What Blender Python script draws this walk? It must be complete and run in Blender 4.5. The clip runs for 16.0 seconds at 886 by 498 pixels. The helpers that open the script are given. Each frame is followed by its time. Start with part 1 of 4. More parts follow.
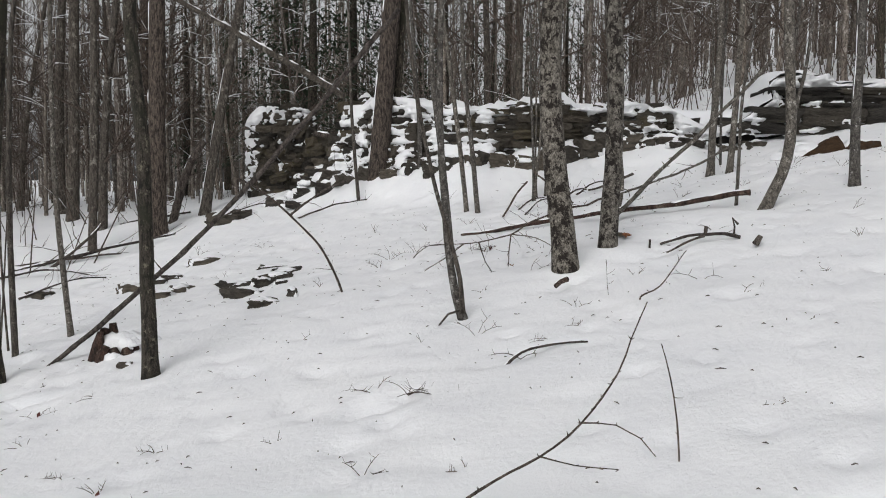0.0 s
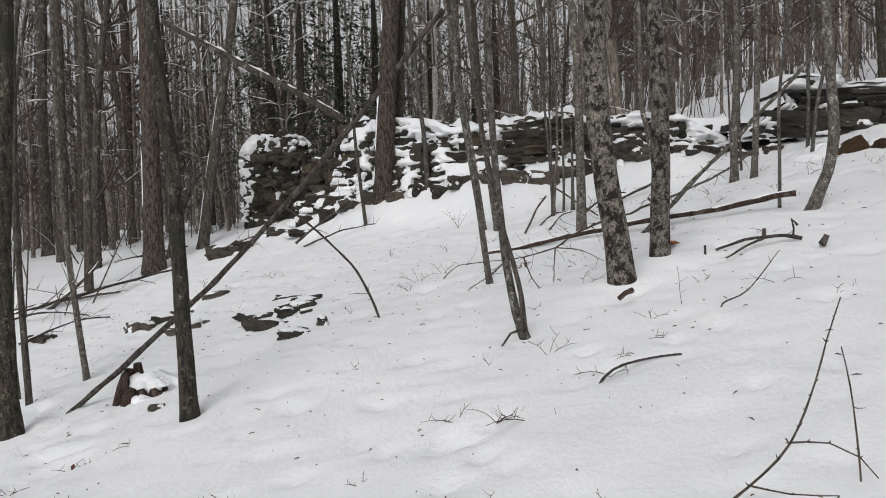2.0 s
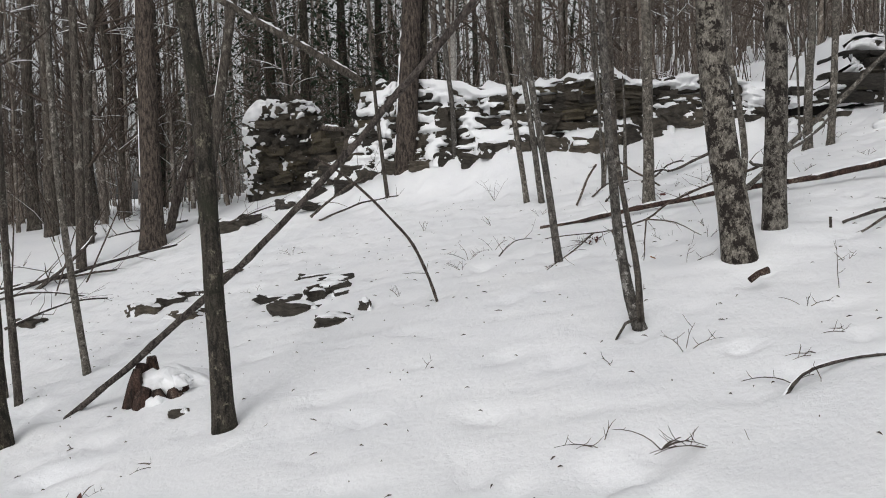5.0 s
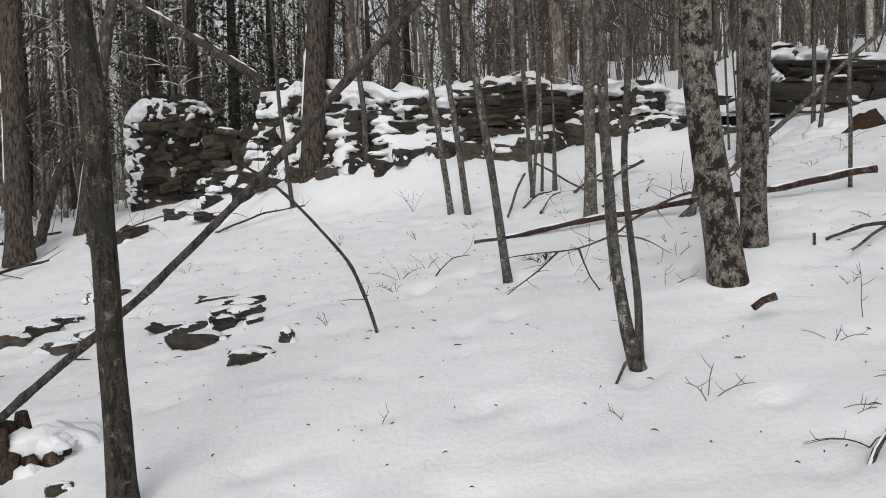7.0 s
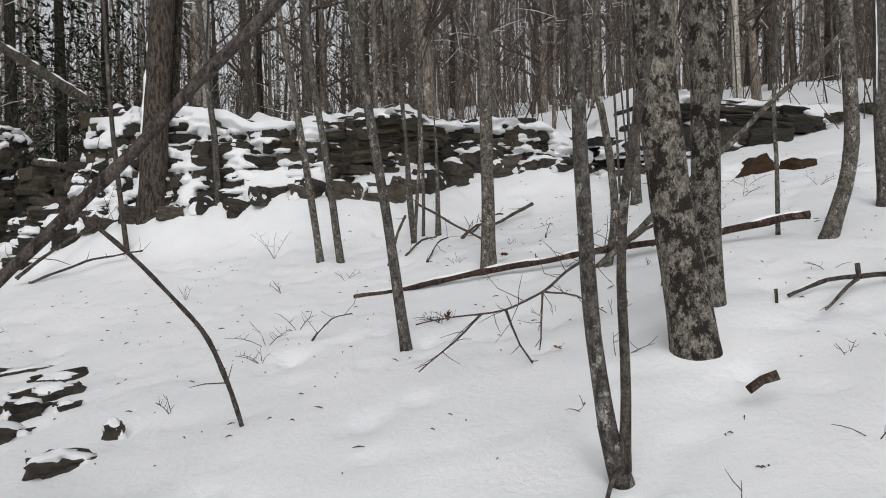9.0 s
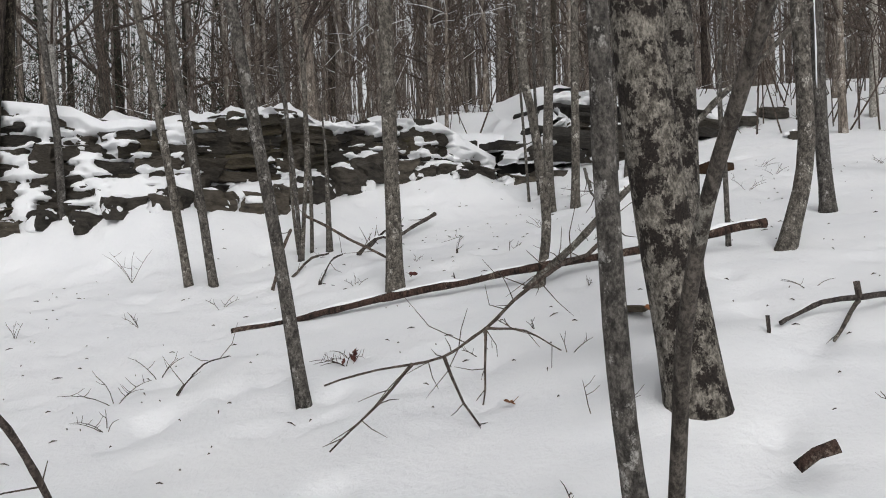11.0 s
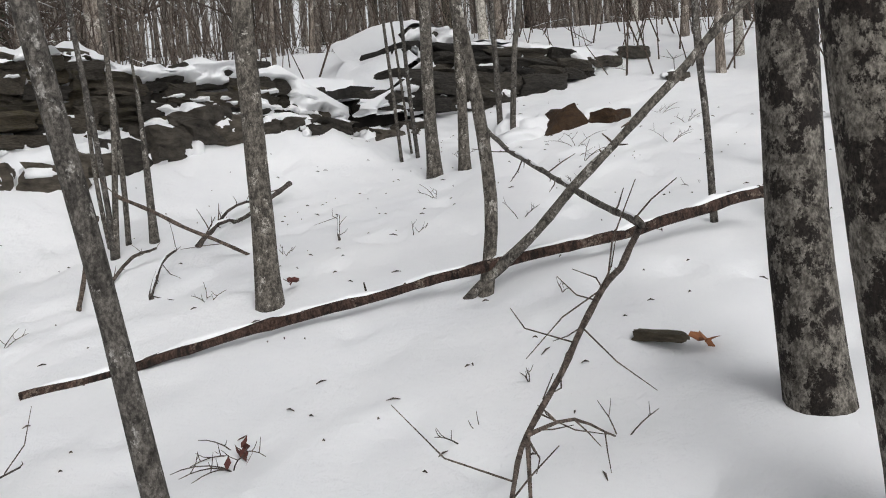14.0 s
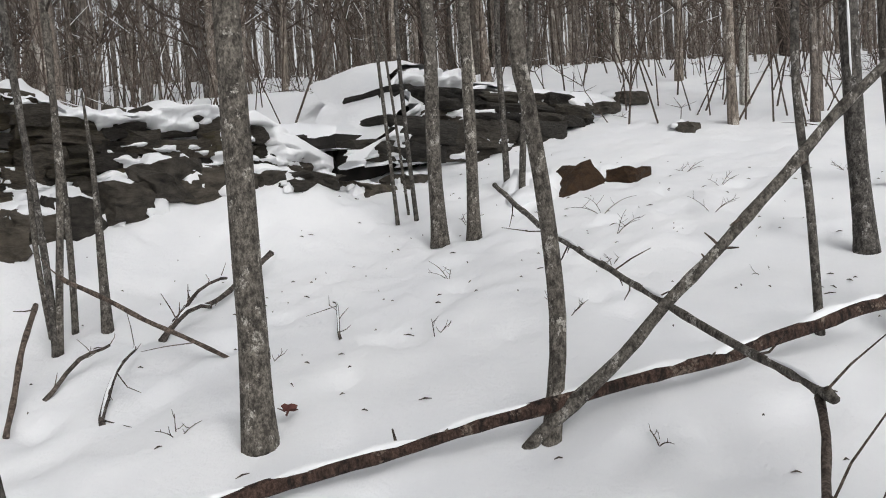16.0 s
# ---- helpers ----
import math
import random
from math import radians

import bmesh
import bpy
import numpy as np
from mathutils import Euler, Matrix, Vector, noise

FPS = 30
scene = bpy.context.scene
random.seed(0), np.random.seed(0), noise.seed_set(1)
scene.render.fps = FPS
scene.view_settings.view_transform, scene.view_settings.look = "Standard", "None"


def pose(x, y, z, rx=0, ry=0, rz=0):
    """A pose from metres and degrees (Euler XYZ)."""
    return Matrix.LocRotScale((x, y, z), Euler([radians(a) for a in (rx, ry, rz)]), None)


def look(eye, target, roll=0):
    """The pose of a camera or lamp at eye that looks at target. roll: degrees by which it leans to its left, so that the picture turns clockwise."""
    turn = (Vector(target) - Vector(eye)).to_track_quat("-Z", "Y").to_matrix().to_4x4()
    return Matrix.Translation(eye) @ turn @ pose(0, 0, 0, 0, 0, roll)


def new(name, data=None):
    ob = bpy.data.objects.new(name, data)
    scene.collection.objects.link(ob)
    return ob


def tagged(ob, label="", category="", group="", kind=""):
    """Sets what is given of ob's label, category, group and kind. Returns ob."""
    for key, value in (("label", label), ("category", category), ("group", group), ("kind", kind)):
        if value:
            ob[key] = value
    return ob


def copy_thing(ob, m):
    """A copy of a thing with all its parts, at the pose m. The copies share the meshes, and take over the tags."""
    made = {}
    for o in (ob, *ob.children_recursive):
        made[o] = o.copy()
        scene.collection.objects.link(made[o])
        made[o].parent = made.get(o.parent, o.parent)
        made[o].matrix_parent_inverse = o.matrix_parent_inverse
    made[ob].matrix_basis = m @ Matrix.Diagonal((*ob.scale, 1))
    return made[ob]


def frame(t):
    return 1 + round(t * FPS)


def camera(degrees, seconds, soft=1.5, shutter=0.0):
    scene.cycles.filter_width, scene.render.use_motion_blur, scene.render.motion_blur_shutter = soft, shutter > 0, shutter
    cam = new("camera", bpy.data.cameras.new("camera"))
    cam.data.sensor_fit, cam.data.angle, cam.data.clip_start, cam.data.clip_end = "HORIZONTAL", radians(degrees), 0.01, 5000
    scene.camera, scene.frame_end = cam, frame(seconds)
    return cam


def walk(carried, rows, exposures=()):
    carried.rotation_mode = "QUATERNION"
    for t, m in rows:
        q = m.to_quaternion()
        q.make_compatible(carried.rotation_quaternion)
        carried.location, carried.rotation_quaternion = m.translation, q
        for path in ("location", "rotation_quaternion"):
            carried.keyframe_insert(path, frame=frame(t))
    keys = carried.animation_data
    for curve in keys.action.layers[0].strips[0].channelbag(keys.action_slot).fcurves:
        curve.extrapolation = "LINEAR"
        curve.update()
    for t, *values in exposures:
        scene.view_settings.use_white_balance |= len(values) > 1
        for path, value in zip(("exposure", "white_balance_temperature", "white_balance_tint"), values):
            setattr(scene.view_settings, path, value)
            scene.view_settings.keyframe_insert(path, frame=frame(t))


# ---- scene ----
cam = camera(55.5, 16.0, 1.0)
PATH = [
    (0.0, (0.064, -0.005, 1.490), (0.039, 3.982, 1.171), 0.57),
    (0.5, (-0.134, 0.066, 1.414), (-0.252, 4.057, 1.168), -0.25),
    (1.0, (-0.331, 0.171, 1.419), (-0.275, 4.165, 1.210), -1.69),
    (1.5, (-0.425, 0.297, 1.383), (-0.332, 4.292, 1.198), -2.06),
    (2.0, (-0.483, 0.423, 1.387), (-0.393, 4.417, 1.197), -2.06),
    (2.5, (-0.582, 0.454, 1.378), (-0.497, 4.448, 1.181), -2.05),
    (3.0, (-0.678, 0.504, 1.370), (-0.592, 4.498, 1.169), -2.05),
    (3.5, (-0.731, 0.797, 1.297), (-0.632, 4.790, 1.090), -1.94),
    (6.0, (-1.266, 1.946, 1.312), (-0.951, 5.920, 0.979), -1.62),
    (6.5, (-1.319, 2.167, 1.336), (-0.688, 6.109, 1.079), -1.63),
    (7.0, (-1.350, 2.471, 1.324), (-0.655, 6.401, 1.055), -1.45),
    (7.5, (-1.381, 2.744, 1.344), (-0.678, 6.673, 1.078), -1.37),
    (8.0, (-1.395, 3.063, 1.348), (-0.447, 6.946, 1.206), -0.20),
    (8.5, (-1.368, 3.400, 1.313), (-0.247, 7.239, 1.247), 0.36),
    (9.0, (-1.328, 3.675, 1.332), (0.067, 7.423, 1.258), -0.97),
    (11.5, (-1.024, 5.000, 1.402), (1.141, 8.363, 1.360), -0.85),
    (12.0, (-0.971, 5.299, 1.499), (1.498, 8.446, 1.426), 0.11),
    (12.5, (-0.890, 5.503, 1.558), (1.664, 8.582, 1.579), -0.73),
    (13.0, (-0.828, 5.696, 1.599), (1.718, 8.781, 1.580), -1.28),
    (13.5, (-0.781, 6.007, 1.565), (1.743, 9.108, 1.432), -2.70),
    (14.0, (-0.649, 6.278, 1.586), (2.001, 9.256, 1.245), -4.21),
    (14.5, (-0.576, 6.518, 1.677), (2.072, 9.495, 1.325), -4.26),
    (15.0, (-0.532, 6.802, 1.732), (2.116, 9.781, 1.389), -4.25),
    (15.5, (-0.423, 6.958, 1.775), (2.361, 9.819, 1.522), -3.44),
    (16.0, (-0.275, 7.115, 1.853), (2.531, 9.957, 1.641), -3.39),
]
walk(cam, [(t, look(eye, target, roll)) for t, eye, target, roll in PATH],
     [(0.0, -0.28), (9.0, -0.26), (12.5, -0.14), (14.0, -0.05), (16.0, -0.05)])

# world: a bright overcast winter sky, with a weak, very wide sun behind the cloud
SUN_UP, SUN_TURN = 42.0, 200.0
world = bpy.data.worlds.new("overcast")
scene.world = world
world.use_nodes = True
wn, wl = world.node_tree.nodes, world.node_tree.links
sky = wn.new("ShaderNodeTexSky")
sky.sky_type, sky.sun_disc = "NISHITA", False
sky.sun_elevation, sky.sun_rotation = radians(SUN_UP), radians(SUN_TURN)
sky.dust_density, sky.air_density = 4.0, 1.0
grey = wn.new("ShaderNodeHueSaturation")
grey.inputs["Saturation"].default_value = 0.12
wl.new(sky.outputs[0], grey.inputs["Color"])
wl.new(grey.outputs[0], wn["Background"].inputs["Color"])
wn["Background"].inputs["Strength"].default_value = 0.16
sun = new("sun", bpy.data.lights.new("sun", "SUN"))
sun.data.energy, sun.data.angle, sun.data.color = 0.35, radians(40), (0.97, 0.99, 1.0)
sun.matrix_world = look((0, 0, 40), Vector((0, 0, 40)) - 10 * Vector((math.sin(radians(SUN_TURN)) * math.cos(radians(SUN_UP)), math.cos(radians(SUN_TURN)) * math.cos(radians(SUN_UP)), math.sin(radians(SUN_UP)))))


# ---- materials ----
def material(name, rough=0.9):
    m = bpy.data.materials.new(name)
    m.use_nodes = True
    b = m.node_tree.nodes["Principled BSDF"]
    b.inputs["Roughness"].default_value = rough
    b.inputs["Specular IOR Level"].default_value = 0.25
    return m, m.node_tree.nodes, m.node_tree.links, b


def ramp(n, l, src, stops):
    r = n.new("ShaderNodeValToRGB")
    while len(r.color_ramp.elements) < len(stops):
        r.color_ramp.elements.new(0.5)
    for e, (at, c) in zip(r.color_ramp.elements, stops):
        e.position, e.color = at, (*c, 1)
    l.new(src, r.inputs[0])
    return r.outputs[0]


def grain(n, l, scale, detail=5, stretch=(1, 1, 1), rough=0.6):
    co, mp, t = n.new("ShaderNodeTexCoord"), n.new("ShaderNodeMapping"), n.new("ShaderNodeTexNoise")
    mp.inputs["Scale"].default_value = stretch
    l.new(co.outputs["Object"], mp.inputs[0])
    l.new(mp.outputs[0], t.inputs["Vector"])
    t.inputs["Scale"].default_value, t.inputs["Detail"].default_value, t.inputs["Roughness"].default_value = scale, detail, rough
    return t.outputs["Fac"]


def blend(n, l, fac, a, b, mode="MIX"):
    x = n.new("ShaderNodeMix")
    x.data_type, x.blend_type = "RGBA", mode
    if isinstance(fac, float):
        x.inputs[0].default_value = fac
    else:
        l.new(fac, x.inputs[0])
    for s, v in ((6, a), (7, b)):
        if isinstance(v, tuple):
            x.inputs[s].default_value = (*v, 1)
        else:
            l.new(v, x.inputs[s])
    return x.outputs[2]


def relief(n, l, b, src, strength, distance):
    x = n.new("ShaderNodeBump")
    x.inputs["Strength"].default_value, x.inputs["Distance"].default_value = strength, distance
    l.new(src, x.inputs["Height"])
    l.new(x.outputs[0], b.inputs["Normal"])


def bark(name, dark, mid, light, patch=0.5, ridged=1.0, patch_scale=7.0, moss=None):
    """Bark with lengthwise grain, and lichen patches of the light colour."""
    m, n, l, b = material(name)
    long_grain = grain(n, l, 38, 6, (1, 1, 0.26 if ridged > 0.5 else 0.7), 0.65)
    base = ramp(n, l, long_grain, [(0.40, dark), (0.58, mid)])
    spots = ramp(n, l, grain(n, l, patch_scale, 10, (1, 1, 0.8), 0.78), [(patch, (0, 0, 0)), (patch + 0.03, (1, 1, 1))])
    col = blend(n, l, spots, base, light)
    fine = ramp(n, l, grain(n, l, 120, 6, (1, 1, 0.7), 0.75), [(0.40, (0.32, 0.31, 0.30)), (0.60, (1.5, 1.5, 1.48))])
    col = blend(n, l, 0.8, col, fine, "MULTIPLY")
    if moss:
        mm = ramp(n, l, grain(n, l, 3.0, 4), [(0.5, (0, 0, 0)), (0.66, (1, 1, 1))])
        col = blend(n, l, mm, col, moss)
    tone = n.new("ShaderNodeObjectInfo")
    vary = ramp(n, l, tone.outputs["Random"], [(0, (0.75, 0.75, 0.76)), (1, (1.2, 1.17, 1.12))])
    l.new(blend(n, l, 1.0, col, vary, "MULTIPLY"), b.inputs["Base Color"])
    relief(n, l, b, long_grain, 0.8, 0.016 * ridged + 0.004)
    return m


BARK_GREY = bark("grey_bark", (0.036, 0.031, 0.027), (0.10, 0.088, 0.077), (0.20, 0.19, 0.17), 0.56)
BARK_DARK = bark("dark_mossy_bark", (0.016, 0.014, 0.012), (0.07, 0.06, 0.048), (0.16, 0.145, 0.11), 0.56, 1.0, 24, (0.03, 0.03, 0.02))
BARK_OAK = bark("ridged_bark", (0.022, 0.018, 0.016), (0.105, 0.085, 0.072), (0.14, 0.12, 0.10), 0.66, 1.6)
BARK_BEECH = bark("blotched_beech_bark", (0.07, 0.063, 0.054), (0.20, 0.186, 0.165), (0.019, 0.015, 0.013), 0.50, 0.4, 13)
BARK_SAP = bark("smooth_sapling_bark", (0.045, 0.041, 0.037), (0.13, 0.12, 0.108), (0.30, 0.29, 0.275), 0.565, 0.4, 16)
BARK_BIRCH = bark("pale_birch_bark", (0.20, 0.19, 0.17), (0.50, 0.48, 0.45), (0.06, 0.05, 0.045), 0.62, 0.4, 10)
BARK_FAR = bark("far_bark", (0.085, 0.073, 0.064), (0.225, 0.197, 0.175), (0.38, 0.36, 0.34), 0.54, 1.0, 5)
DEADWOOD = bark("weathered_dead_wood", (0.028, 0.023, 0.021), (0.10, 0.085, 0.077), (0.17, 0.16, 0.145), 0.58, 1.0, 12)
ROTTEN = bark("rotten_red_wood", (0.012, 0.009, 0.008), (0.058, 0.036, 0.029), (0.12, 0.095, 0.08), 0.57, 1.0, 8)
TWIG = bark("thin_twig_bark", (0.045, 0.035, 0.03), (0.12, 0.096, 0.083), (0.17, 0.15, 0.135), 0.6, 0.4, 20)


def snow_material():
    m, n, l, b = material("snow", 0.65)
    broad = ramp(n, l, grain(n, l, 1.3, 5), [(0.3, (0.76, 0.77, 0.79)), (0.7, (0.83, 0.835, 0.845))])
    debris = ramp(n, l, grain(n, l, 55, 4, (1, 1, 1), 0.75), [(0.70, (1, 1, 1)), (0.78, (0.62, 0.57, 0.52))])
    l.new(blend(n, l, 1.0, broad, debris, "MULTIPLY"), b.inputs["Base Color"])
    relief(n, l, b, grain(n, l, 24, 8, (1, 1, 1), 0.68), 0.55, 0.02)
    return m


SNOW = snow_material()


def stone_material(name, dark, mid, moss=(0.07, 0.07, 0.04), moss_at=0.64):
    m, n, l, b = material(name, 0.85)
    col = ramp(n, l, grain(n, l, 9, 8, (1, 1, 2.5), 0.7), [(0.3, dark), (0.7, mid)])
    mm = ramp(n, l, grain(n, l, 4, 5), [(moss_at, (0, 0, 0)), (moss_at + 0.1, (1, 1, 1))])
    col = blend(n, l, mm, col, moss)
    info = n.new("ShaderNodeObjectInfo")
    vary = ramp(n, l, info.outputs["Random"], [(0, (0.5, 0.5, 0.51)), (0.5, (1, 0.98, 0.95)), (1, (1.65, 1.56, 1.42))])
    l.new(blend(n, l, 1.0, col, vary, "MULTIPLY"), b.inputs["Base Color"])
    relief(n, l, b, grain(n, l, 22, 10, (1, 1, 2.2), 0.78), 1.0, 0.035)
    return m


STONE = stone_material("dark_fieldstone", (0.022, 0.020, 0.018), (0.105, 0.094, 0.080))
MOSSY = stone_material("mossy_fieldstone", (0.034, 0.030, 0.024), (0.115, 0.10, 0.076), (0.066, 0.060, 0.034), 0.55)
LEDGE = stone_material("dark_ledge_rock", (0.020, 0.019, 0.018), (0.085, 0.078, 0.068))
RUSTY = stone_material("rust_brown_rock", (0.022, 0.014, 0.009), (0.075, 0.043, 0.022), (0.05, 0.045, 0.04), 0.6)


def plain(name, a, b_, scale=12):
    m, n, l, b = material(name, 0.8)
    l.new(ramp(n, l, grain(n, l, scale, 5), [(0.3, a), (0.7, b_)]), b.inputs["Base Color"])
    return m


NEEDLES = plain("dark_conifer_needles", (0.018, 0.03, 0.017), (0.045, 0.065, 0.04), 3)
LEAF = plain("dry_orange_leaf", (0.14, 0.055, 0.025), (0.30, 0.13, 0.06), 30)
LEAF_RED = plain("dry_dark_red_leaf", (0.06, 0.02, 0.018), (0.13, 0.05, 0.04), 30)
# near-black colour for the backing added behind stones and slabs, darkens their gaps
CORE_BACKING = plain("dark_core_backing", (0.012, 0.011, 0.010), (0.03, 0.027, 0.024), 8)

# ---- shape helpers ----
rng = random.Random(7)


class Shape:
    """Gathers vertices and faces for one mesh."""

    def __init__(self):
        self.v, self.f = [], []

    def tube(self, pts, radii, sides=8, rough=0.0, cap=True, seed=0):
        pts = [Vector(p) for p in pts]
        first = len(self.v)
        for i, (p, r) in enumerate(zip(pts, radii)):
            d = (pts[min(i + 1, len(pts) - 1)] - pts[max(i - 1, 0)]).normalized()
            side = d.cross(Vector((0.31, 0.95, 0.05)))
            if side.length < 0.1:
                side = d.cross(Vector((1, 0, 0)))
            side.normalize()
            up = d.cross(side)
            for k in range(sides):
                a = 2 * math.pi * k / sides
                w = side * math.cos(a) + up * math.sin(a)
                rr = r
                if rough:
                    rr *= 1 + rough * noise.noise(Vector((w.x * 1.3 + seed, w.y * 1.3, p.z * 2.2 + i * 0.13)))
                self.v.append(p + w * rr)
            if i:
                a0, b0 = first + (i - 1) * sides, first + i * sides
                self.f += [(a0 + k, a0 + (k + 1) % sides, b0 + (k + 1) % sides, b0 + k) for k in range(sides)]
        if cap and sides > 3:
            self.f.append(tuple(range(first + sides - 1, first - 1, -1)))
            self.f.append(tuple(first + (len(pts) - 1) * sides + k for k in range(sides)))
        return self

    def quad(self, a, b, c, d=None):
        i = len(self.v)
        self.v += [a, b, c] + ([d] if d is not None else [])
        self.f.append(tuple(range(i, len(self.v))))

    def mesh(self, name, mat, smooth=True):
        me = bpy.data.meshes.new(name)
        me.from_pydata([tuple(p) for p in self.v], [], self.f)
        me.materials.append(mat)
        if smooth:
            me.shade_smooth()
        me.update()
        return me


def part(name, me, parent, label=""):
    """One mesh as a part, given in the space of its parent."""
    ob = new(name, me)
    ob.parent = parent
    return tagged(ob, label) if label else ob


def thing(name, at, label, category, group="", kind=""):
    ob = new(name)
    ob.location = at
    ob.empty_display_size = 0.1
    return tagged(ob, label, category, group, kind)


def sub(pts, at):
    return [Vector(p) - Vector(at) for p in pts]


def smooth_path(pts, step=0.12):
    """A finer line through the points, rounded at the bends."""
    pts = [Vector(p) for p in pts]
    out = []
    for i in range(len(pts) - 1):
        p0, p1, p2, p3 = pts[max(i - 1, 0)], pts[i], pts[i + 1], pts[min(i + 2, len(pts) - 1)]
        n = max(1, int((p2 - p1).length / step))
        for k in range(n):
            t = k / n
            out.append(0.5 * (2 * p1 + (p2 - p0) * t + (2 * p0 - 5 * p1 + 4 * p2 - p3) * t * t + (3 * p1 - p0 - 3 * p2 + p3) * t ** 3))
    out.append(pts[-1])
    return out


def step01(t):
    t = min(max(t, 0.0), 1.0)
    return t * t * (3 - 2 * t)


# ---- the ground ----
WALL = [(-1.95, 14.65), (-0.5, 13.75), (0.9, 12.98), (2.4, 12.86), (3.95, 12.75)]


def wall_y(x):
    """The line of the wall's face, carried on past both of its ends."""
    pts = [(-4.0, 16.2)] + WALL + [(8.0, 12.45), (30.0, 12.0)]
    if x <= pts[0][0]:
        return pts[0][1]
    for (x0, y0), (x1, y1) in zip(pts, pts[1:]):
        if x <= x1:
            return y0 + (y1 - y0) * (x - x0) / (x1 - x0)
    return 12.0


def profile(pts, x):
    return float(np.interp(x, [p[0] for p in pts], [p[1] for p in pts]))


FOOT_SNOW = [(-3.0, 0.40), (-0.2, 0.46), (0.25, 0.62), (0.6, 0.5), (1.2, 0.30), (2.7, 0.33), (3.5, 0.38)]


def slope(x, y):
    u = min(max(y - 10, 0), 5.5)
    xs = x if -5 < x < 12 else (-5 + (x + 5) * (0.35 if x > -25 else 0.35) if x <= -5 else 12 + (x - 12) * 0.55)
    xs = max(xs, -14)
    z = 0.69 + 0.19 * xs + 0.096 * (min(y, 60) - 8) + 0.013 * u * u
    far = max(y - 16, 0)
    z += min(far, 44) * (-0.075 + 0.10 * step01((x - 1) / 9))
    if y < -2:
        z -= 0.05 * (y + 2) * 0.5
    return z


def height(x, y, fine=True):
    z = slope(x, y)
    w = wall_y(x)
    d = y - w
    inside = step01((x + 1.75) / 0.4)
    top = 2.64 + 0.09 * min(max(d, 0), 5) - 0.06 * step01((x - 3.0) / 1.2) + 0.42 * step01((x - 4.7) / 0.8) * (1 - step01((x - 8.2) / 1.6))
    if inside > 0 and d > 0.0 and top > z:
        away = 1 - step01((d - 14) / 12)
        z += (top - z) * inside * step01((d - 0.18) / 0.32) * away
    foot = 0.0 if d < -1.5 or d > 0.4 else profile(FOOT_SNOW, x) * step01((d + 1.5) / 1.35) * (1 - step01(d / 0.4)) * step01((x + 3.0) / 1.0) * (1 - step01((x - 3.2) / 0.9))
    z += foot
    if -0.5 < d < 0.4 and 0.8 < x < 3.0:
        z += 0.17 * step01((d + 0.40) / 0.14) * (1 - step01(d / 0.3)) * step01((x - 0.9) / 0.3) * (1 - step01((x - 2.5) / 0.4))
    if fine:
        z += 0.05 * noise.noise(Vector((x * 0.55, y * 0.55, 1.7))) + 0.018 * noise.noise(Vector((x * 2.1, y * 2.1, 5.0)))
        z += 0.007 * noise.noise(Vector((x * 7, y * 7, 9.0)))
        z -= 0.045 * max(0.0, noise.noise(Vector((x * 2.6, y * 2.6, 31.0))) - 0.30)
        z -= 0.12 * max(0.0, noise.noise(Vector((x * 5.3, y * 5.3, 41.0))) - 0.42)
        if d > -1.6 or x < -3:
            z += 0.035 * abs(noise.noise(Vector((x * 3.1, y * 3.1, 2.0))))
        if d > -3.2 or x < -2.5:
            z += 0.030 * abs(noise.noise(Vector((x * 4.2, y * 4.2, 12.0)))) + 0.022 * max(0.0, noise.noise(Vector((x * 9.0, y * 9.0, 22.0))))
    return z


def on_ground(x, y, lift=0.0):
    return Vector((x, y, height(x, y) + lift))


DIMPLES = [(-0.71, 5.25, 0.05, 0.05), (-0.15, 4.56, 0.10, 0.06), (0.94, 5.19, 0.06, 0.05), (1.64, 7.81, 0.16, 0.045), (1.88, 8.47, 0.06, 0.04),
           (0.91, 6.31, 0.08, 0.04), (0.5, 4.9, 0.12, 0.03), (1.85, 6.95, 0.12, 0.03), (2.49, 6.62, 0.06, 0.04), (0.48, 8.47, 0.08, 0.03)]
pit = random.Random(21)
DIMPLES += [(pit.uniform(-4, 6), pit.uniform(2.2, 12.4), pit.uniform(0.04, 0.10), pit.uniform(0.010, 0.045)) for _ in range(560)]
WELLS = [(1.05, 6.8), (1.44, 7.22), (-2.06, 5.93), (0.17, 6.05), (0.1, 8.14), (1.25, 9.6), (1.76, 8.76), (3.06, 8.1), (3.44, 10.9), (3.63, 10.8), (4.2, 8.6), (-1.12, 13.7)]
DIMPLES += [(x, y, 0.17, 0.03) for x, y in WELLS[2:]] + [(1.43, 7.21, 0.32, -0.07), (1.02, 6.77, 0.30, -0.045)]


def graded(lo, hi, fine, reach):
    a = list(np.arange(lo, hi + fine / 2, fine))
    s, left, right = fine, [lo], [hi]
    while left[-1] > -reach:
        s *= 1.16
        left.append(left[-1] - s)
        right.append(right[-1] + s)
    return np.array(left[:0:-1] + a + right[1:])


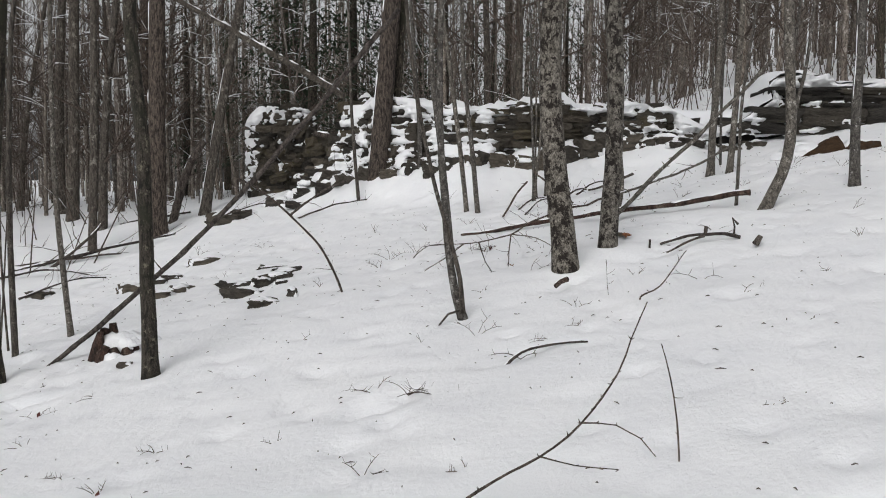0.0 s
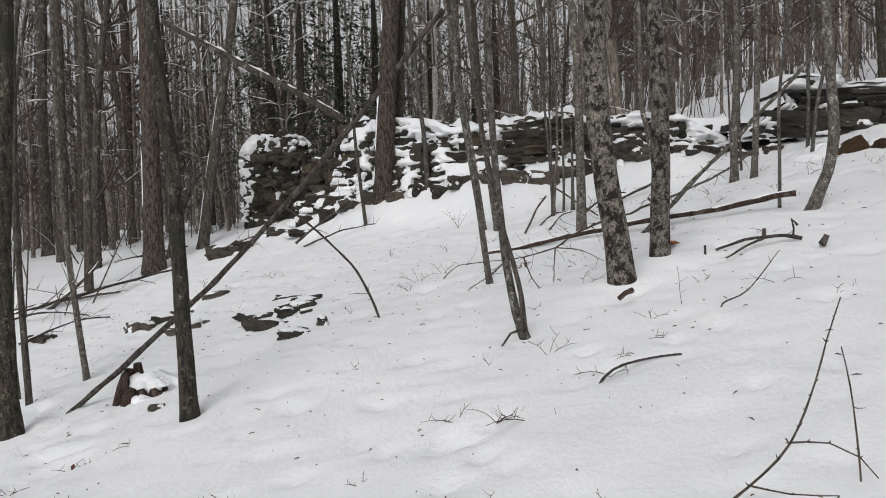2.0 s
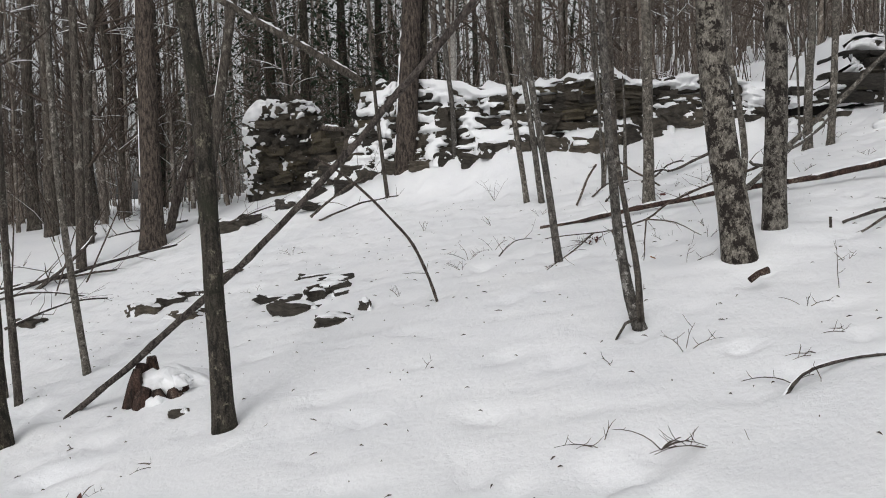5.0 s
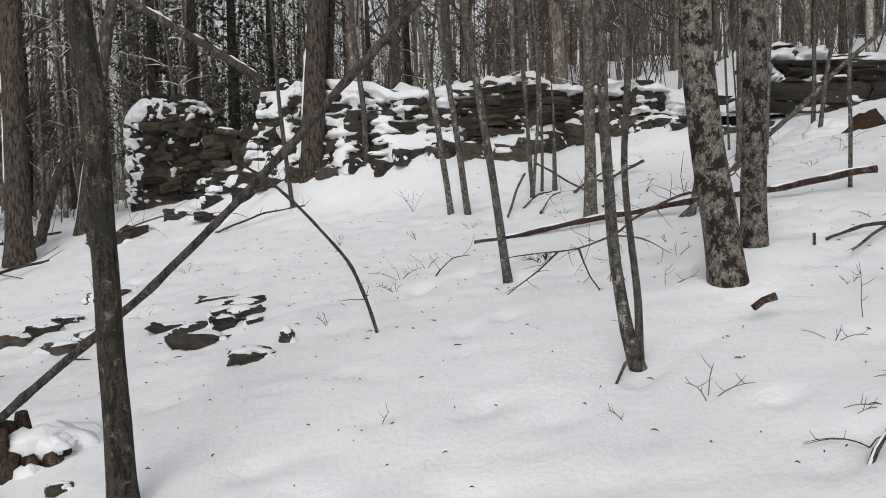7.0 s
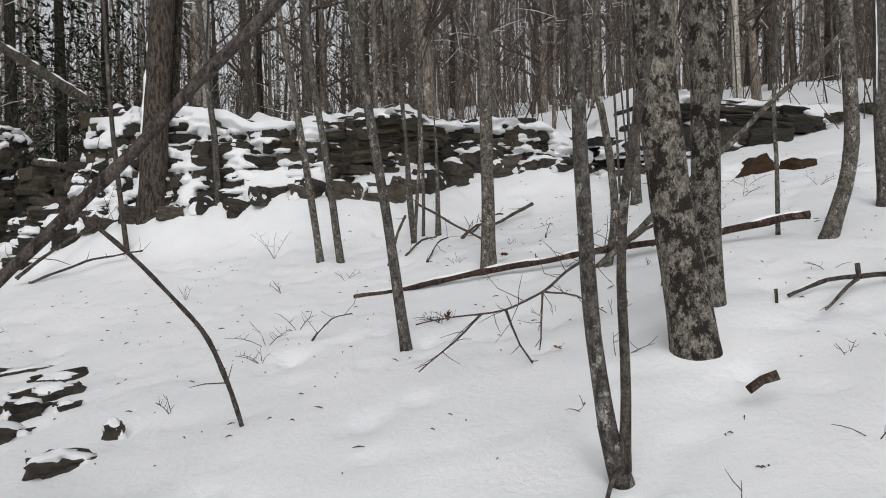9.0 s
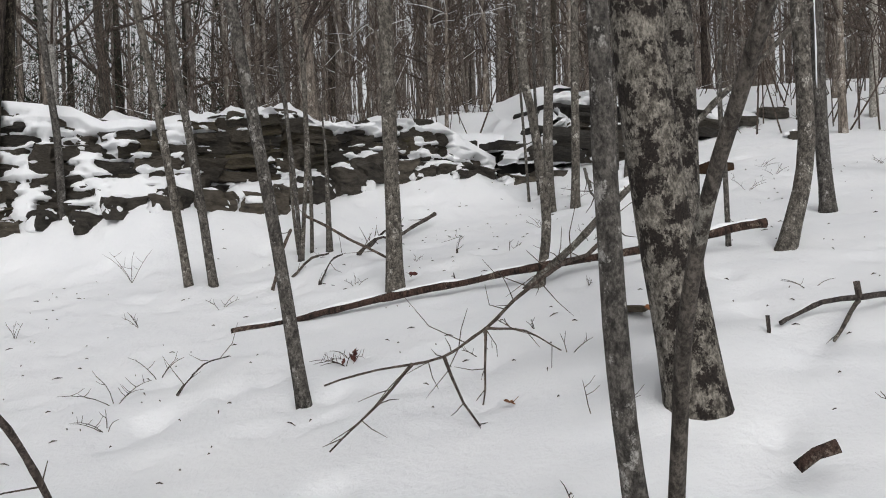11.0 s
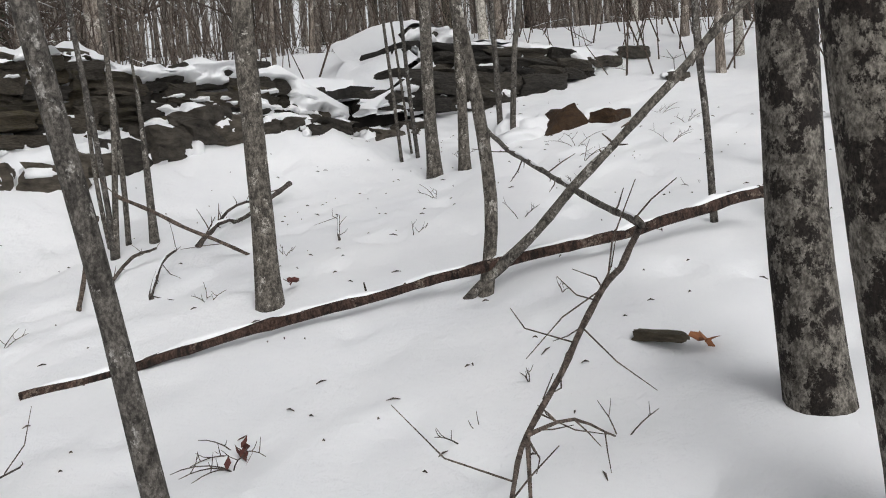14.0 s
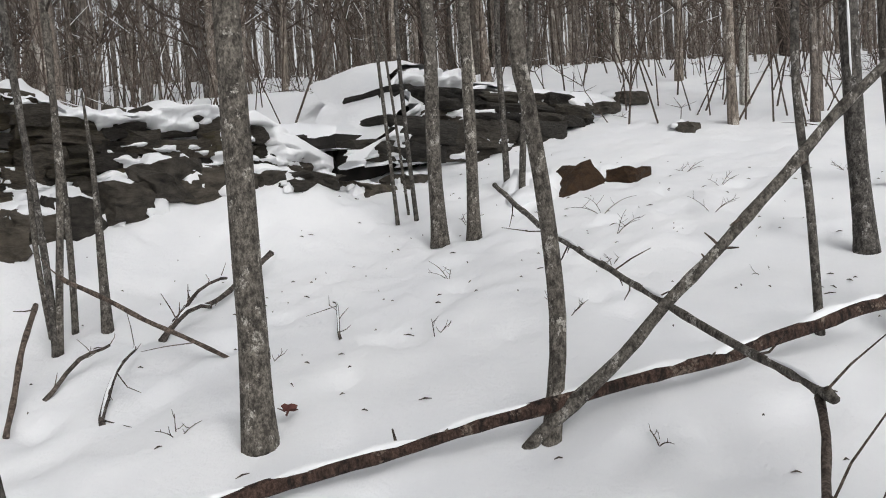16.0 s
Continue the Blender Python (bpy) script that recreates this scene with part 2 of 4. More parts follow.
def build_ground():
    xs, ys = graded(-5.0, 7.5, 0.055, 420), graded(1.4, 13.6, 0.055, 420)
    zs = np.array([[height(float(x), float(y), abs(x) < 40 and abs(y) < 60) for x in xs] for y in ys])
    gx, gy = np.meshgrid(xs, ys)
    for x, y, r, d in DIMPLES:
        zs -= d * np.exp(-((gx - x) ** 2 + (gy - y) ** 2) / (r * r))
    n, m = len(xs), len(ys)
    verts = np.stack([gx.ravel(), gy.ravel(), zs.ravel()], 1)
    i = (np.arange(m - 1)[:, None] * n + np.arange(n - 1)[None]).ravel()
    faces = np.stack([i, i + 1, i + n + 1, i + n], 1)
    me = bpy.data.meshes.new("ground")
    me.from_pydata(verts.tolist(), [], faces.tolist())
    me.materials.append(SNOW)
    me.shade_smooth()
    tagged(new("ground", me), "snow-covered woodland slope with small pits and twigs", "ground", "", "structure")


build_ground()


# ---- stones, snow lumps ----
def stone_mesh(seed, mat, size=(1, 1, 1), cuts=2, rough=0.22, name="stone", round_=0.35):
    """An angular fieldstone inside a box of that size."""
    bm = bmesh.new()
    bmesh.ops.create_cube(bm, size=1)
    bmesh.ops.subdivide_edges(bm, edges=bm.edges[:], cuts=cuts, use_grid_fill=True)
    for v in bm.verts:
        p = v.co.copy()
        ball = p.normalized() * 0.56
        p = p.lerp(ball, round_)
        p += rough * 0.5 * noise.noise_vector(p * 1.9 + Vector((seed * 3.7, seed, 0)))
        p += rough * 0.22 * noise.noise_vector(p * 5.5 + Vector((seed * 1.7, 0, seed)))
        v.co = Vector((p.x * size[0], p.y * size[1], p.z * size[2]))
    me = bpy.data.meshes.new(name)
    bm.to_mesh(me)
    bm.free()
    me.materials.append(mat)
    return me


def snow_lump_mesh(seed, size=(1, 1, 1), name="snow_cap", n=3):
    """A rounded cushion of snow with a flat underside, its base at z = 0."""
    bm = bmesh.new()
    bmesh.ops.create_icosphere(bm, subdivisions=n, radius=0.5)
    for v in bm.verts:
        p = v.co.copy()
        k = 1 + 0.7 * noise.noise(Vector((p.x * 2.4, p.y * 2.4, seed * 5.1))) + 0.5 * noise.noise(Vector((p.x * 6, p.y * 6, seed * 3.3)))
        z = p.z * 2
        z = z * (0.9 + 0.5 * noise.noise(Vector((p.x * 4, p.y * 4, seed * 2.3)))) if z > 0 else z * 0.4
        v.co = Vector((p.x * k * size[0], p.y * k * size[1], z * size[2]))
    me = bpy.data.meshes.new(name)
    bm.to_mesh(me)
    bm.free()
    me.materials.append(SNOW)
    me.shade_smooth()
    return me


STONES = [stone_mesh(i, STONE, cuts=3, rough=0.40, round_=0.16) for i in range(18)]
MOSSY_STONES = [stone_mesh(i + 40, MOSSY, cuts=3, rough=0.40, round_=0.16) for i in range(7)]
CAPS = [snow_lump_mesh(i, n=3) for i in range(9)]


def lay(parent, name, me, at, size, turn=0.0, tip=0.0, roll=0.0, label=""):
    ob = part(name, me, parent, label)
    ob.matrix_basis = pose(*at, tip, roll, turn) @ Matrix.Diagonal((*size, 1))
    return ob


def snow_sheet(parent, at, name, us, vs, place, cover, seed, label=""):
    """Snow lodged on a stone face: a lumpy sheet, stepped like the courses, that shows where it stands proud of the stones.
    place(u, v) gives the point on the face and the way out of it; cover(u, v) how much of the face is snowed over."""
    sh = Shape()
    for u in us:
        for v in vs:
            p, out = place(u, v)
            n = 0.5 + 0.62 * noise.noise(Vector((u * 3.6, p.z * 7.5, seed))) + 0.34 * noise.noise(Vector((u * 9.0, p.z * 16, seed + 4.0))) + 0.12 * noise.noise(Vector((u * 19, p.z * 30, seed)))
            tooth = ((p.z + 0.07 * noise.noise(Vector((u * 1.7, 1.0, seed)))) / 0.14) % 1.0
            push = min(max(0.35 * (n - (1 - cover(u, v))) - 0.05 - 0.10 * (tooth - 0.5), -0.12), 0.13)
            sh.v.append(p + out * push - at)
    m = len(vs)
    for i in range(len(us) - 1):
        sh.f += [(i * m + k, (i + 1) * m + k, (i + 1) * m + k + 1, i * m + k + 1) for k in range(m - 1)]
    return part(name, sh.mesh(name, SNOW), parent, label)


CREST = [(-1.75, 2.82), (-1.6, 2.93), (-0.8, 2.92), (-0.26, 2.84), (0.0, 2.69), (0.27, 2.71), (0.5, 2.66), (0.85, 2.71), (1.15, 2.74), (1.5, 2.83), (1.85, 2.80),
         (2.0, 2.71), (2.5, 2.70), (2.9, 2.75), (3.3, 2.72), (3.55, 2.58), (3.8, 2.44), (4.0, 2.34)]


def wall_top(x):
    return profile(CREST, x) - 0.14


def wall_lean(x):
    return 0.34 if x < 0.7 else 0.34 - 0.24 * step01((x - 0.7) / 0.5)


def courses(parent, at, w, x0, x1, face, foot, top, lean, high, long_range, mossy, waver=0.04):
    """Rough courses of flat stones between a foot and a top line."""
    z = 0.0
    tall = max(top(x) - foot(x) for x in np.linspace(x0, x1, 20))
    while z < tall:
        h = w.uniform(*high)
        x = x0 + w.uniform(-0.06, 0.12) + 0.30 * z
        while x < x1:
            long_ = w.uniform(*long_range) * (1.2 if h > sum(high) / 2 else 0.95)
            thick = h * w.choice((0.75, 1.0, 1.0, 1.35))
            mid = x + long_ / 2
            low, up = foot(mid), top(mid)
            zz = low + z + waver * noise.noise(Vector((mid * 1.6, z * 2, 3.0))) + w.uniform(-0.012, 0.012)
            if zz + h * 0.5 < up:
                k = (zz - low) / max(up - low, 0.1)
                out = lean(mid) * (1 - k) ** 1.3 + w.uniform(-0.035, 0.05)
                deep = w.uniform(0.28, 0.4)
                turn = math.degrees(math.atan2(face(mid + 0.1) - face(mid - 0.1), 0.2)) + w.uniform(-8, 8)
                kind = MOSSY_STONES if w.random() < mossy(mid) else STONES
                lay(parent, "stone", w.choice(kind), Vector((mid, face(mid) + deep / 2 - out, zz + h / 2)) - at, (long_ * 1.06, deep, thick * 1.22), turn, w.uniform(-7, 7), w.uniform(-7, 7))
            x += long_ + w.uniform(-0.005, 0.015)
        z += h * 0.94


def build_wall():
    at = on_ground(1.0, 12.9)
    wall = thing("stone_wall", at, "long dark dry-stone wall capped with thick snow", "stone wall", "", "structure")
    w = random.Random(3)
    # added near-black backing behind the stones: the gaps' shade is in its colour
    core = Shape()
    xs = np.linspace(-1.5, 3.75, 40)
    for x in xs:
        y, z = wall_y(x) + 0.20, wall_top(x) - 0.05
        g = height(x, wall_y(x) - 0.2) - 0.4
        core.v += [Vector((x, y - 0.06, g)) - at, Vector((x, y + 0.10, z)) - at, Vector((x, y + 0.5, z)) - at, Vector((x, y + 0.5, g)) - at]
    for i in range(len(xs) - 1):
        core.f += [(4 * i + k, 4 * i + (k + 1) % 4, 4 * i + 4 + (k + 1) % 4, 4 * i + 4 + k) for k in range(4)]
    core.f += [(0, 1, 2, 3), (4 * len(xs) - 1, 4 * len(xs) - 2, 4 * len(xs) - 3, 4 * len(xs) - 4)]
    part("core", core.mesh("core", CORE_BACKING, False), wall, "added near-black backing that closes stone gaps")

    def foot(x):
        return height(x, wall_y(x) - 0.15, False) - 0.12

    courses(wall, at, w, -2.08, 3.9, wall_y, foot, wall_top, wall_lean, (0.065, 0.125), (0.13, 0.36), lambda x: 0.45 if 0.7 < x < 2.2 else 0.12)

    def place(u, v):
        low, up = foot(u) - 0.05, wall_top(u) + 0.06
        z = low + v * (up - low)
        k = min(max((z - foot(u)) / (wall_top(u) - foot(u)), 0), 1)
        x = u + 0.30 * (z - low) * step01((-0.9 - u) / 0.9)
        return Vector((x, wall_y(x) - wall_lean(u) * (1 - k) ** 1.3, z)), Vector((-0.1, -0.97, 0.12))

    def cover(u, v):
        tidy = step01((u - 0.6) / 0.3) * (1 - step01((u - 2.0) / 0.25))
        c = (0.70 if u < 1.3 else 0.60) * (1 - tidy) + 0.20 * tidy
        c += 0.5 * step01((0.42 - v) / 0.2) * (1 if u > -0.1 else 0.15) + 0.36 * step01((v - 0.78) / 0.15)
        return c + 0.10 * step01((-1.4 - u) / 0.3) + 0.3 * step01((u - 3.4) / 0.3)

    snow_sheet(wall, at, "lodged_snow", np.arange(-2.1, 4.0, 0.020), np.linspace(0, 1, 64), place, cover, 2.0, "snow lodged between the stones")
    # the low back of the gap beside the pier
    def gap_y(x):
        return 16.4 - 0.85 * (x + 2.75)

    courses(wall, at, w, -2.85, -1.6, gap_y, lambda x: height(x, gap_y(x), False) - 0.15, lambda x: 2.34 - 0.16 * (x + 2.5), lambda x: 0.08, (0.09, 0.17), (0.2, 0.45), lambda x: 0.6)
    # thick snow along the top
    strip = Shape()
    xs = np.arange(-1.68, 4.3, 0.035)
    cross = 13
    for x in xs:
        edge = step01((x + 1.68) / 0.2) * (1 - 0.6 * step01((x - 3.9) / 0.4))
        for k in range(cross):
            t = k / (cross - 1)
            bulge = math.sin(math.pi * min(t * 0.62, 1)) ** 0.55
            rag = 0.12 * noise.noise(Vector((x * 2.3, 3.1, 0))) + 0.07 * noise.noise(Vector((x * 6.5, 7.1, 0)))
            y = wall_y(x) - 0.02 + rag + t * 1.05
            lump = 0.55 + 0.75 * noise.noise(Vector((x * 2.4, t * 1.2, 4.0))) + 0.35 * noise.noise(Vector((x * 7, t * 3, 8.0)))
            strip.v.append(Vector((x, y, wall_top(x) + edge * (0.03 + bulge * 0.24 * max(lump, 0.05) + 0.03 * noise.noise(Vector((x * 15, t * 9, 2.0)))))) - at)
    for i in range(len(xs) - 1):
        strip.f += [(i * cross + k, (i + 1) * cross + k, (i + 1) * cross + k + 1, i * cross + k + 1) for k in range(cross - 1)]
    part("snow_cover", strip.mesh("snow_cover", SNOW), wall, "thick lumpy snow along the top")
    # odd stones lying proud on the crest
    for _ in range(26):
        x = w.uniform(-1.6, 3.4)
        lay(wall, "stone", w.choice(STONES), Vector((x, wall_y(x) + w.uniform(0.1, 0.25), wall_top(x) + 0.03)) - at, (w.uniform(0.14, 0.3), 0.25, w.uniform(0.08, 0.14)), w.uniform(-40, 40), w.uniform(-10, 10), w.uniform(-12, 12))
    return wall


build_wall()


def build_pier():
    c = Vector((-3.22, 16.7))
    at = on_ground(c.x, c.y)
    pier = thing("stone_pier", at, "broken end of dry-stone wall plastered with snow", "stone pier", "", "structure")
    w = random.Random(11)
    half, deep, full = 0.62, 0.5, 2.86 - at.z
    # added dark backing inside the pier, so its gaps stay closed and dark
    lay(pier, "core", stone_mesh(5, CORE_BACKING, (0.9, 0.7, full), 3, 0.15, "core"), (0, 0, full * 0.45), (1, 1, 1))

    def girth(k):
        return (1.0 - 0.07 * k) * (1 - 0.45 * max(0.0, (k - 0.72) / 0.28) ** 2.2)

    z = -0.2
    while z < full:
        h = w.uniform(0.065, 0.125)
        g = girth(max(z, 0) / full)
        a = 150 + w.uniform(0, 12)
        while a < 395:
            long_ = w.uniform(0.13, 0.34)
            q = radians(a + 15)
            p = Vector((math.cos(q) * (half * g - 0.14), math.sin(q) * (deep * g - 0.14), z + h / 2)) + Vector((w.uniform(-.03, .03), w.uniform(-.04, .03), 0))
            kind = MOSSY_STONES if z < 0.75 and w.random() < 0.6 else STONES
            lay(pier, "stone", w.choice(kind), p, (long_ * 1.08, 0.34, h * w.uniform(1.0, 1.5)), a + 15 + 90 + w.uniform(-10, 10), w.uniform(-7, 7), w.uniform(-8, 8))
            a += math.degrees(long_ / (0.55 * g))
        z += h * 0.94

    def place(u, v):
        q, zz = radians(150 + u * 60), v * (full + 0.02)
        g = girth(v)
        return Vector((math.cos(q) * (half * g + 0.02), math.sin(q) * (deep * g + 0.02), zz)) + at, Vector((math.cos(q), math.sin(q), 0.25))

    def cover(u, v):
        side = 1 - step01((u - 0.9) / 0.8)
        return 0.30 + 0.44 * side + 0.46 * step01((v - 0.72) / 0.2)

    snow_sheet(pier, at, "lodged_snow", np.linspace(0, 4.0, 95), np.linspace(0, 1, 66), place, cover, 9.0, "snow plastered on the stones")
    for _ in range(14):
        p = Vector((w.uniform(-0.34, 0.30), w.uniform(-0.3, 0.3), full - 0.04 + w.uniform(-0.04, 0.03)))
        lay(pier, "stone", w.choice(STONES), p - Vector((0, 0, 0.05)), (w.uniform(0.2, 0.4), 0.3, 0.11), w.uniform(0, 180))
        lay(pier, "snow_cap", w.choice(CAPS), p + Vector((0, 0.05, 0)), (w.uniform(0.3, 0.5), 0.35, w.uniform(0.06, 0.11)), w.uniform(0, 180))


build_pier()


def rock(name, at, size, mat, label, seed, turn=0.0, caps=(), tip=0.0):
    """A single rock, sunk a little, with its own cushions of snow: caps are (dx, dy, dz, width, depth, height)."""
    top = thing(name, at, label, "rock")
    lay(top, "rock_body", stone_mesh(seed, mat, size, 4, 0.35, "rock_body", 0.22), (0, 0, size[2] * 0.25), (1, 1, 1), turn, tip)
    for i, (dx, dy, dz, a, b, c) in enumerate(caps):
        lay(top, "snow_cap", snow_lump_mesh(seed + i, (a, b, c)), (dx, dy, dz), (1, 1, 1), turn)
    return top


def at_ground(x, y, dz=0.0):
    p = on_ground(x, y)
    p.z += dz
    return p


# dark ledge to the right of the wall: stacked slabs with snow on every step
def build_ledge():
    w = random.Random(29)
    crest = [(4.04, 2.28), (4.33, 2.40), (4.6, 2.56), (4.84, 2.72), (4.9, 3.0), (5.05, 3.1), (5.75, 3.12), (5.95, 2.97), (6.6, 3.0), (7.2, 2.94), (7.45, 2.78), (7.6, 2.68)]
    sole = [(4.04, 2.22), (4.8, 2.28), (5.5, 2.28), (6.15, 2.37), (7.0, 2.55), (7.6, 2.66)]
    at = on_ground(5.4, 12.6)
    ledge = thing("rock_ledge", at, "dark layered rock ledge with snow on its steps", "rock ledge", "", "structure")
    # two dark backings added behind the slabs to fill the gaps
    lay(ledge, "core", stone_mesh(44, CORE_BACKING, (2.2, 0.6, 0.7), 4, 0.15, "core", 0.2), Vector((5.95, 13.05, 2.62)) - at, (1, 1, 1))
    lay(ledge, "core", stone_mesh(45, CORE_BACKING, (1.3, 0.5, 0.4), 4, 0.15, "core", 0.2), Vector((4.7, 12.95, 2.3)) - at, (1, 1, 1))
    variants = [stone_mesh(60 + i, LEDGE, (1, 1, 1), 4, 0.24, "slab", 0.10) for i in range(8)]

    def set_back(x, z):
        return 0.10 + 0.10 * (z > 2.5) + 0.16 * (z > 2.72) + 0.22 * (z > 2.9)

    z = 2.05
    while z < 3.08:
        h = w.uniform(0.09, 0.19) if z > 2.45 else w.uniform(0.15, 0.24)
        x = 3.95 + w.uniform(0, 0.3)
        while x < 7.5:
            a = min(w.uniform(0.28, 0.75) * (1.0 if x < 5.8 else 1.4), max(7.5 - x, 0.2))
            mid = x + a / 2
            if profile(sole, mid) - 0.14 < z and z + h * 0.62 < profile(crest, mid):
                p = Vector((mid, 12.85 + set_back(mid, z) - 0.1 + w.uniform(-0.09, 0.09), z + h / 2)) - at
                lay(ledge, "slab", w.choice(variants), p, (a * 1.04, 0.8, h * 1.14), w.uniform(-7, 5), w.uniform(-3, 3), w.uniform(-3, 3))
            x += a
        z += h

    def place(u, v):
        low, up = profile(sole, u) - 0.05, profile(crest, u) + 0.02
        zz = low + v * (up - low)
        return Vector((u, 12.45 + set_back(u, zz) - 0.08, zz)), Vector((0, -0.95, 0.2))

    def cover(u, v):
        c = 0.48 + 0.42 * step01((v - 0.76) / 0.16) + 0.42 * (1 - step01((u - 4.2) / 0.6))
        return c - 0.14 * step01((u - 5.8) / 0.3) * (v < 0.6)

    snow_sheet(ledge, at, "lodged_snow", np.arange(3.9, 7.6, 0.03), np.linspace(0, 1, 42), place, cover, 17.0, "snow lying on the rock steps")
    cap = Shape()
    xs, cross = np.arange(3.9, 7.7, 0.04), 12
    for x in xs:
        for k in range(cross):
            t = k / (cross - 1)
            rag = 0.10 * noise.noise(Vector((x * 2.6, 31, 0))) + 0.06 * noise.noise(Vector((x * 8, 17, 0)))
            lump = 0.6 + 0.7 * noise.noise(Vector((x * 2.2, t * 1.5, 14.0))) + 0.3 * noise.noise(Vector((x * 7, t * 4, 18.0)))
            cap.v.append(Vector((x, 12.36 + set_back(x, profile(crest, x)) + rag + t * 1.2, profile(crest, x) + 0.01 + 0.20 * math.sin(math.pi * (0.06 + t * 0.55)) ** 0.6 * max(lump, 0.4))) - at)
    for i in range(len(xs) - 1):
        cap.f += [(i * cross + k, (i + 1) * cross + k, (i + 1) * cross + k + 1, i * cross + k + 1) for k in range(cross - 1)]
    part("snow_cover", cap.mesh("snow_cover", SNOW), ledge, "thick snow along the top")
    return ledge


build_ledge()
rock("boulder", at_ground(7.95, 12.72, -0.02), (0.40, 0.3, 0.14), LEDGE, "low dark boulder under a snow cap", 71, 10, [(0, 0.14, 0.06, 0.5, 0.4, 0.12)])
rock("boulder", at_ground(8.6, 12.78, 0.0), (0.42, 0.3, 0.16), LEDGE, "low dark boulder under a snow cap", 72, -6, [(0.05, 0.16, 0.07, 0.5, 0.4, 0.12)])
rock("boulder", at_ground(7.32, 11.29, -0.04), (0.26, 0.2, 0.14), LEDGE, "small dark boulder sunk in snow", 73, 12, [(0, 0.08, 0.07, 0.26, 0.2, 0.07)])


def rust_rock():
    at = at_ground(4.97, 10.78, -0.04)
    root = thing("boulder", at, "rust-brown pointed rock peering out of snow", "rock")
    bm = bmesh.new()
    for p in [(-.42, 0, -.04), (-.24, -.09, -.12), (.06, -.10, -.10), (.10, 0, -.1), (.04, .06, .22), (-.05, .06, .21), (.10, .02, .13), (-.2, 0, .06), (.08, .32, .12), (-.32, .3, -.05), (0, .3, .2), (-.2, -.05, -.3), (.1, -.05, -.3), (0, .3, -.3)]:
        bm.verts.new(p)
    bmesh.ops.convex_hull(bm, input=bm.verts[:])
    bmesh.ops.subdivide_edges(bm, edges=bm.edges[:], cuts=3, use_grid_fill=True)
    for v in bm.verts:
        v.co += 0.025 * noise.noise_vector(v.co * 5) + 0.025 * noise.noise_vector(v.co * 14)
    me = bpy.data.meshes.new("rock_body")
    bm.to_mesh(me)
    bm.free()
    me.materials.append(RUSTY)
    part("rock_body", me, root)
    for i, (dx, dy, dz, a, b, c) in enumerate([(-0.40, 0.26, -0.10, 0.7, 0.5, 0.16), (-0.20, 0.30, -0.02, 0.42, 0.36, 0.17), (0.26, 0.26, -0.06, 0.6, 0.44, 0.2), (-0.02, 0.48, -0.02, 0.8, 0.5, 0.24)]):
        lay(root, "snow_cap", snow_lump_mesh(33 + i, (a, b, c)), (dx, dy, dz), (1, 1, 1))


rust_rock()
rock("boulder", at_ground(5.28, 10.70, -0.03), (0.32, 0.26, 0.16), RUSTY, "small dark rock beside the rust-brown one", 35, 8, [(0, 0.14, 0.05, 0.4, 0.32, 0.12)])


def rubble(name, spots, label, seed, group):
    """Loose stones half sunk in snow: spots are (x, y, width, depth, height)."""
    w = random.Random(seed)
    for i, (x, y, a, b, c) in enumerate(spots):
        st = thing(name, at_ground(x, y, -0.45 * c), label, "stone", group)
        lay(st, "stone_body", stone_mesh(seed + i, STONE, (a, b, c), 4, 0.5, "stone_body", 0.14), (0, 0, c * 0.4), (1, 1, 1), w.uniform(-20, 25), w.uniform(-10, 10), w.uniform(-8, 8))
        lay(st, "snow_cap", snow_lump_mesh(seed + i, (a * 0.9, b * 0.9, c * 0.5)), (w.uniform(-.12, .12) * a, b * 0.1, c * 0.66), (1, 1, 1), w.uniform(-20, 20))
        lay(st, "snow_cap", snow_lump_mesh(seed + i + 50, (a * 0.55, b * 0.5, c * 0.6)), (w.choice((-0.4, 0.4)) * a, -b * 0.2, c * 0.22), (1, 1, 1), w.uniform(-20, 20))


rubble("fallen_stone", [(-2.02, 8.45, 0.34, 0.25, 0.13), (-1.86, 8.72, 0.2, 0.2, 0.12), (-1.72, 8.95, 0.26, 0.2, 0.1), (-2.12, 8.9, 0.22, 0.16, 0.07), (-1.85, 9.15, 0.28, 0.2, 0.08),
                        (-1.75, 9.4, 0.3, 0.2, 0.07), (-2.3, 9.2, 0.3, 0.16, 0.06), (-2.0, 9.9, 0.32, 0.18, 0.06), (-1.62, 7.66, 0.26, 0.15, 0.10), (-1.42, 7.95, 0.09, 0.08, 0.11),
                        (-1.65, 8.6, 0.12, 0.1, 0.06)], "dark flat stone half buried in snow", 100, "rubble on the slope")
rubble("fallen_stone", [(-3.6, 9.73, 0.22, 0.2, 0.14), (-3.45, 9.95, 0.26, 0.2, 0.14), (-3.75, 9.9, 0.2, 0.2, 0.14), (-3.3, 10.2, 0.26, 0.2, 0.1), (-3.12, 9.25, 0.3, 0.2, 0.12), (-2.95, 9.4, 0.22, 0.2, 0.12),
                        (-3.1, 10.79, 0.36, 0.16, 0.1), (-5.05, 10.43, 0.3, 0.2, 0.14)], "dark stone in a snowy heap", 130, "stones by the stump")
w_ = random.Random(5)
rubble("fallen_stone", [(-2.4 + 0.9 * w_.random() - 0.1, 13.9 + 1.4 * w_.random(), w_.uniform(0.2, 0.5), w_.uniform(0.2, 0.35), w_.uniform(0.1, 0.24)) for _ in range(22)]
       + [(-3.7, 14.0, 0.5, 0.35, 0.26), (-3.45, 14.15, 0.4, 0.3, 0.2), (-3.85, 14.3, 0.35, 0.3, 0.2), (-2.9, 14.6, 0.4, 0.3, 0.2)], "tumbled wall stone with a snow cap", 160, "rubble below the wall")
